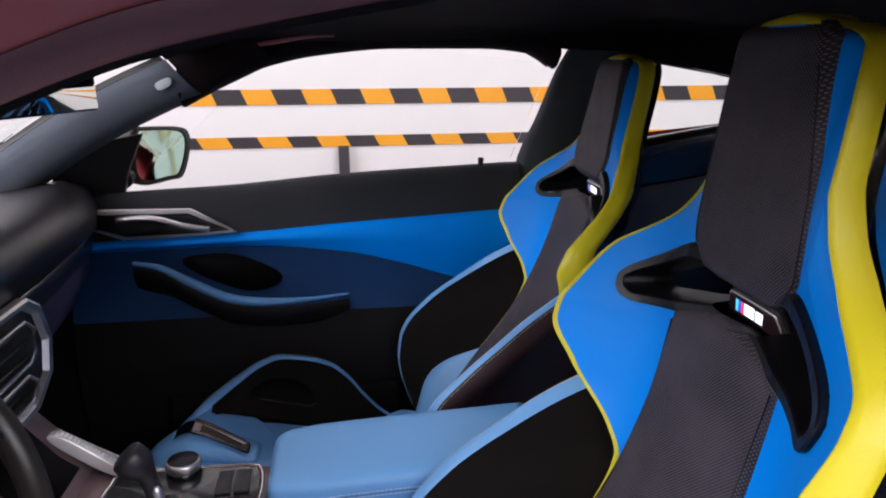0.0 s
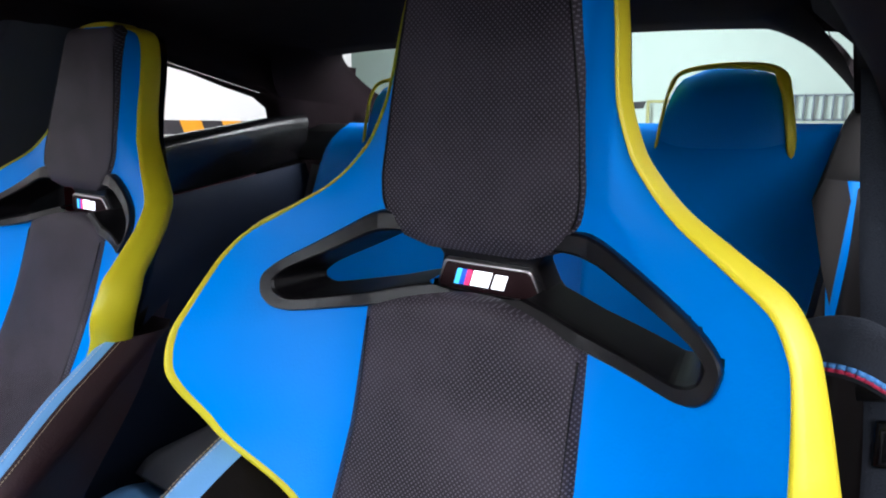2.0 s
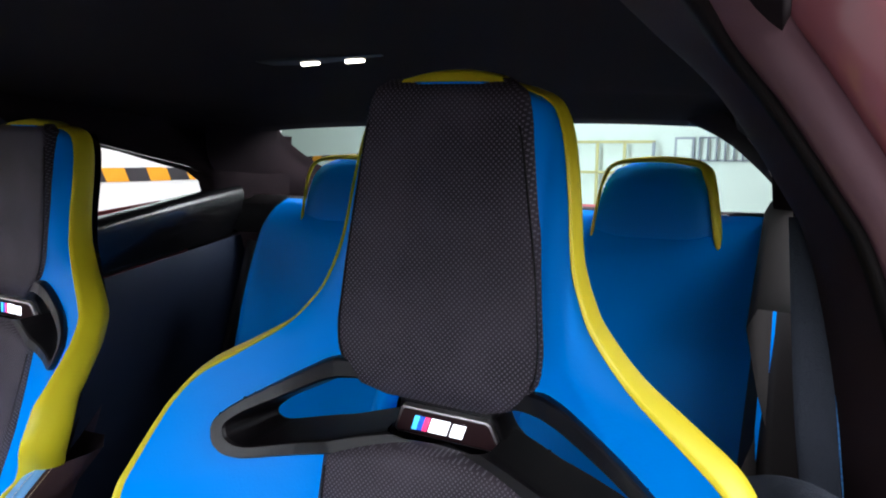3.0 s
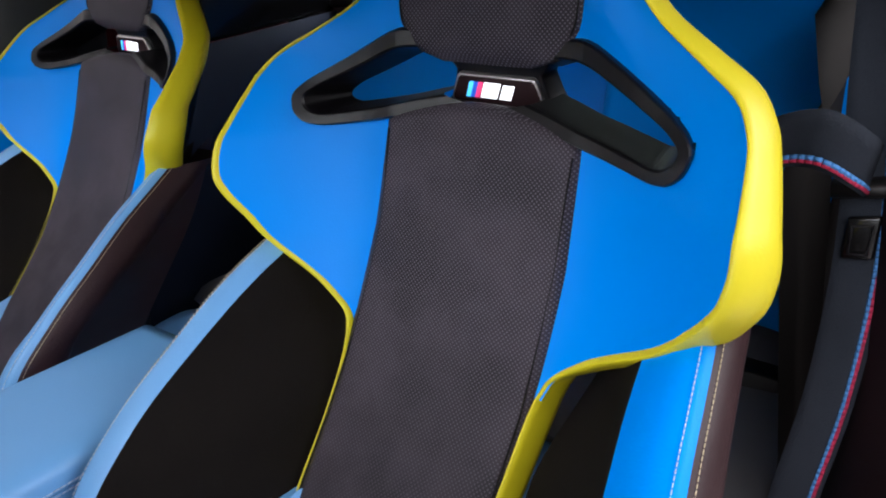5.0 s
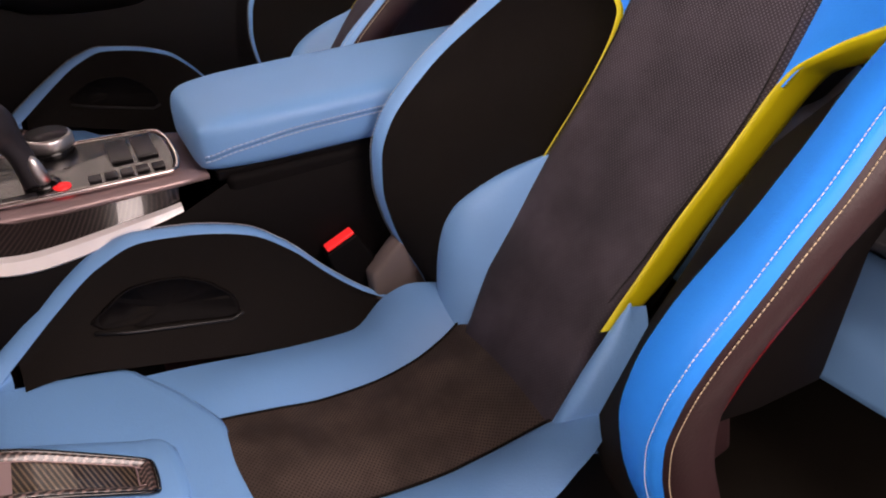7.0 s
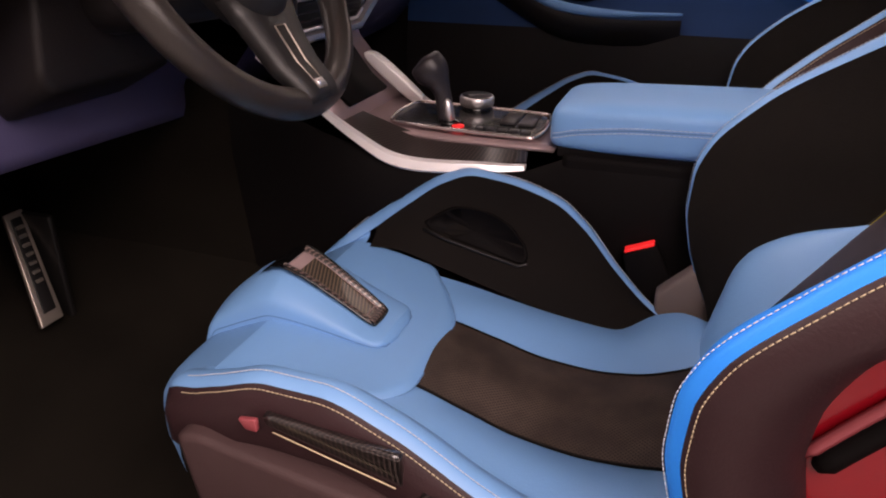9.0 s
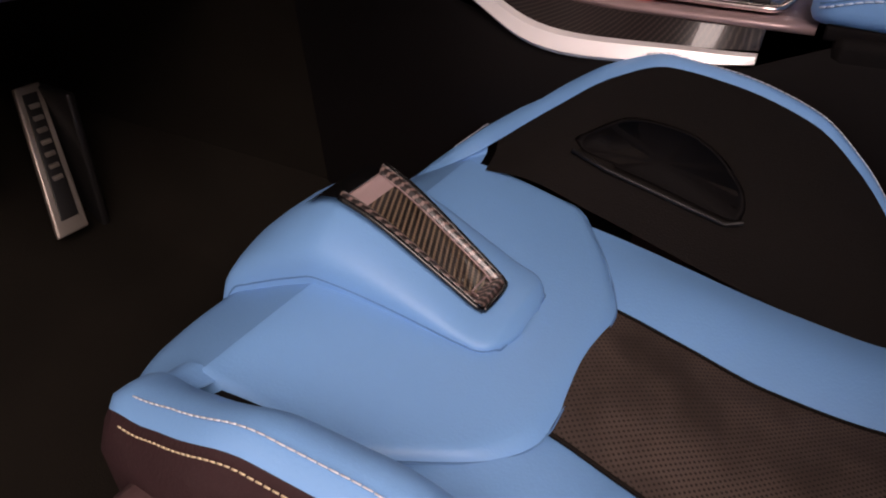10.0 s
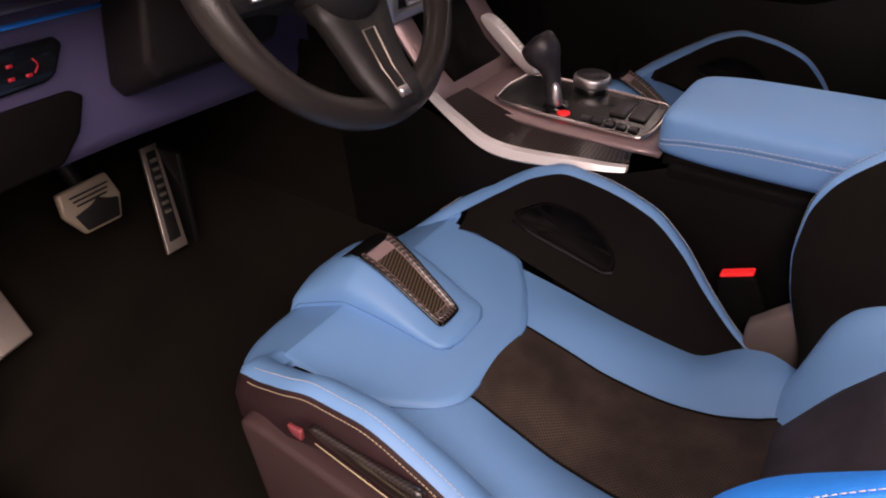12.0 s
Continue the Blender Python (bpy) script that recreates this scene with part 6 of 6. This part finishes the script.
part("plate", prism([(-0.978, -0.075, 0.278), (-0.978, 0.020, 0.282), (-0.966, 0.030, 0.240), (-0.955, 0.015, 0.200), (-0.955, -0.055, 0.200), (-0.966, -0.080, 0.240)], (-0.014, 0, -0.004), 0.006), PEDAL, brake, "worn steel pedal plate")
part("rubber_pad", prism([(-0.9565, -0.052, 0.206), (-0.9640, -0.062, 0.236), (-0.9655, -0.030, 0.243), (-0.9665, -0.014, 0.252), (-0.9655, 0.002, 0.243), (-0.9640, 0.020, 0.238), (-0.9565, 0.010, 0.206)], (0.004, 0, 0.001), 0.0015), PLASTIC, brake, "black rubber pedal pad")
for k in range(3):
    part("rubber_rib", prism([(-0.9705 + 0.0016 * k, -0.060 + 0.004 * k, 0.268 - 0.008 * k), (-0.9705 + 0.0016 * k, 0.012 - 0.004 * k, 0.270 - 0.008 * k), (-0.9700 + 0.0016 * k, 0.012 - 0.004 * k, 0.267 - 0.008 * k), (-0.9700 + 0.0016 * k, -0.060 + 0.004 * k, 0.265 - 0.008 * k)], (0.003, 0, 0.001)), PLASTIC, brake)
part("arm", tube([(-0.985, -0.02, 0.24), (-1.06, -0.02, 0.32), (-1.10, -0.02, 0.45)], 0.012, 10), PLASTIC, brake)
rest = thing("foot_rest", "grey steel foot rest beside the sill", "foot rest")
part("plate", prism([(-0.915, -0.30, 0.09), (-0.925, -0.205, 0.10), (-1.08, -0.195, 0.23), (-1.07, -0.30, 0.22)], (-0.01, 0, -0.01), 0.004), STEEL, rest)

# ---- rear seats ----
def rear_seat(name, outer):
    r = thing(name, "blue leather rear seat with yellow-edged headrest", "rear seat", "rear seats")
    rows = []
    for i in range(33):
        u = i / 32
        z = 0.40 + 0.545 * u
        w = interp(z, [0.40, 0.62, 0.80, 0.88, 0.92, 0.945], [0.20, 0.205, 0.215, 0.215, 0.205, 0.18])
        x = interp(z, [0.40, 0.6, 0.8, 0.90, 0.945], [1.03, 1.11, 1.195, 1.245, 1.285])
        rows.append([(x - 0.035 * abs(s) ** 3 * (1 - u) - 0.012 * math.cos(s * math.pi) * (1 - u), s * w, z) for s in [k / 14 - 1 for k in range(29)]])
    part("backrest", thicken(grid(rows), 0.06), BLUE, r, "blue leather backrest")
    for sgn in (outer,):
        part("side_panel", thicken(grid([[(interp(z, [0.40, 0.6, 0.8, 0.94], [1.02, 1.10, 1.18, 1.235]) - 0.025 + 0.5 * (y - 0.19), sgn * y, z) for y in (0.19, 0.21, 0.24, 0.265)] for z in [0.42 + 0.46 * k / 12 for k in range(13)]]), 0.02), BLACK, r, "black side panel of the backrest")
    part("lower_insert", thicken(grid([[(interp(z, [0.40, 0.6, 0.8], [1.03, 1.11, 1.195]) - 0.024, y, z) for y in [-0.12 + 0.24 * k / 8 for k in range(9)]] for z in [0.42 + 0.335 * k / 10 for k in range(11)]]), 0.012), BLACK, r, "black lower insert of the backrest")
    rows = []
    for i in range(21):
        u = i / 20
        z = 0.790 + 0.290 * u
        w = interp(u, [0, 0.3, 0.6, 0.85, 0.95, 1], [0.150, 0.128, 0.112, 0.094, 0.078, 0.045])
        e = min(1, (1 - u) / 0.12)
        rows.append([(interp(u, [0, 0.3, 0.6, 0.85, 1], [1.197, 1.198, 1.203, 1.216, 1.232]) + 0.020 * abs(s) ** 4 * (1 - 0.5 * u) + 0.012 * (1 - max(0.2, e)), s * w, z) for s in [k / 10 - 1 for k in range(21)]] )
    rows.append([(x + 0.03, y * 0.95, z + 0.004) for x, y, z in rows[-1]])
    rows.append([(x + 0.06, y, z - 0.03) for x, y, z in rows[-1]])
    part("headrest", grid(rows), BLUE, r, "blue leather headrest")
    edge = curve([(1.206, -0.117, 0.905), (1.206, -0.112, 0.94), (1.208, -0.105, 0.99), (1.212, -0.094, 1.045), (1.222, -0.074, 1.076), (1.225, 0.0, 1.085), (1.222, 0.074, 1.076), (1.212, 0.094, 1.045), (1.208, 0.105, 0.99), (1.206, 0.112, 0.94), (1.205, 0.126, 0.845)], 70)
    part("headrest_edge", tube(edge, [0.004] + [interp(k, [1, 20, 34, 50, 68], [0.014, 0.014, 0.010, 0.006, 0.005]) for k in range(1, 69)] + [0.003], 8, squash=0.5), LIME, r, "yellow headrest edging")
    # two-part cushion: a pale front roll, a greyer hollow behind the crease
    for name, x0, x1, zs, m, text in (("cushion", 0.495, 0.700, [0.19, 0.245, 0.268, 0.282, 0.268], BLUE_LIT, "blue leather cushion front, paled as if lit"), ("cushion_hollow", 0.702, 1.06, [0.262, 0.278, 0.280, 0.290, 0.345], TAUPE, "grey leather cushion hollow")):
        rows = [[(x0 + (x1 - x0) * u, s * 0.265, interp(u, [0, 0.06, 0.2, 0.7, 1], zs) + 0.014 * s * s) for s in [k / 10 - 1 for k in range(21)]] for u in [(i / 24) ** 1.5 for i in range(25)]]
        part(name, thicken(grid(rows), 0.05), m, r, text)
    return r


rl = rear_seat("back_bench_seat", -1)
rl.matrix_world = Matrix.Translation((0, -0.050, 0))
rr = rear_seat("back_bench_seat", 1)
rr.matrix_world = Matrix.Translation((0, 0.620, 0))
anchor = thing("anchor_cover", "black child-seat anchor cover in the rear seat", "anchor cover")
part("cover", prism([(0.895, -0.150, 0.272), (0.895, -0.238, 0.272), (0.915, -0.240, 0.366), (0.915, -0.160, 0.366)], (0.07, 0, -0.01), 0.006), PLASTIC, anchor)
part("mark", prism([(0.905, -0.198, 0.338), (0.905, -0.190, 0.338), (0.903, -0.190, 0.328), (0.903, -0.198, 0.328)], (-0.002, 0, 0)), SATIN_LIGHT, anchor, "small pale mark")
mid = thing("rear_centre_tray", "black tray between the two rear seats", "tray")
part("tray", block(0.75, 1.20, 0.22, 0.36, 0.33, 0.42, 0.02), PLASTIC, mid)
part("back_panel", prism([(1.135, 0.17, 0.45), (1.135, 0.42, 0.45), (1.262, 0.42, 0.93), (1.262, 0.17, 0.93)], (0.04, 0, 0), 0.01), BLUE, mid, "blue leather middle panel")
vent = thing("rear_belt_slot", "dark belt slot on the rear shelf", "vent")
part("slot", prism([(1.250, 0.205, 0.938), (1.250, 0.275, 0.932), (1.244, 0.285, 0.905), (1.244, 0.222, 0.905)], (0.03, 0, 0.004), 0.004), PIT, vent)
part("slot_edge", tube([(1.247, 0.203, 0.940), (1.241, 0.220, 0.905)], 0.003, 6), SATIN_LIGHT, vent, "pale edge of the slot")

# ---- driver's belt ----
def webbing(name, path, width, across, parent_label, stripe=True):
    b = thing(name, parent_label, "seat belt", "driver's belt")
    a = Vector(across).normalized() * width / 2
    p = curve(path, 40)
    part("webbing", thicken(grid([[q - a, q - a * 0.5, q, q + a * 0.5, q + a] for q in p]), 0.0015), BELT, b)
    if stripe:
        for f, m in ((0.62, BELTBLUE), (0.74, BELTRED)):
            part("stripe", stitches([q + a * f + Vector((-0.002, 0, 0)) for q in p], bmesh.new(), 0.006, 0.0008, 0.0022), m, b)
    return b


webbing("belt_strap", [(0.66, -0.285, 1.03), (0.63, -0.300, 0.86), (0.60, -0.318, 0.70), (0.575, -0.318, 0.55), (0.55, -0.305, 0.42), (0.54, -0.30, 0.28), (0.55, -0.31, 0.12)], 0.046, (0.12, -1, 0.05), "dark seat-belt webbing with blue and red edge stitching")
feeder = webbing("belt_feeder", [(0.515, -0.200, 0.772), (0.500, -0.228, 0.800), (0.488, -0.258, 0.816), (0.480, -0.285, 0.818), (0.50, -0.312, 0.800), (0.54, -0.318, 0.785)], 0.054, (0.30, 0.12, -0.9), "dark belt feeder loop with blue and red stitching")
tongue = thing("belt_tongue", "black and steel belt tongue on the webbing", "buckle")
part("plate", prism([(0.585, -0.330, 0.735), (0.585, -0.302, 0.730), (0.583, -0.302, 0.688), (0.583, -0.330, 0.692)], (0.008, 0, 0), 0.003), GLOSS, tongue)
part("frame", tube([(0.582, -0.324, 0.726), (0.582, -0.308, 0.723), (0.580, -0.308, 0.696), (0.580, -0.324, 0.698)], 0.0015, 6, closed=True), SATIN, tongue)
part("grip", tube([(0.59, -0.285, 0.755), (0.59, -0.350, 0.765)], 0.016, 10, squash=0.6), PLASTIC, tongue)
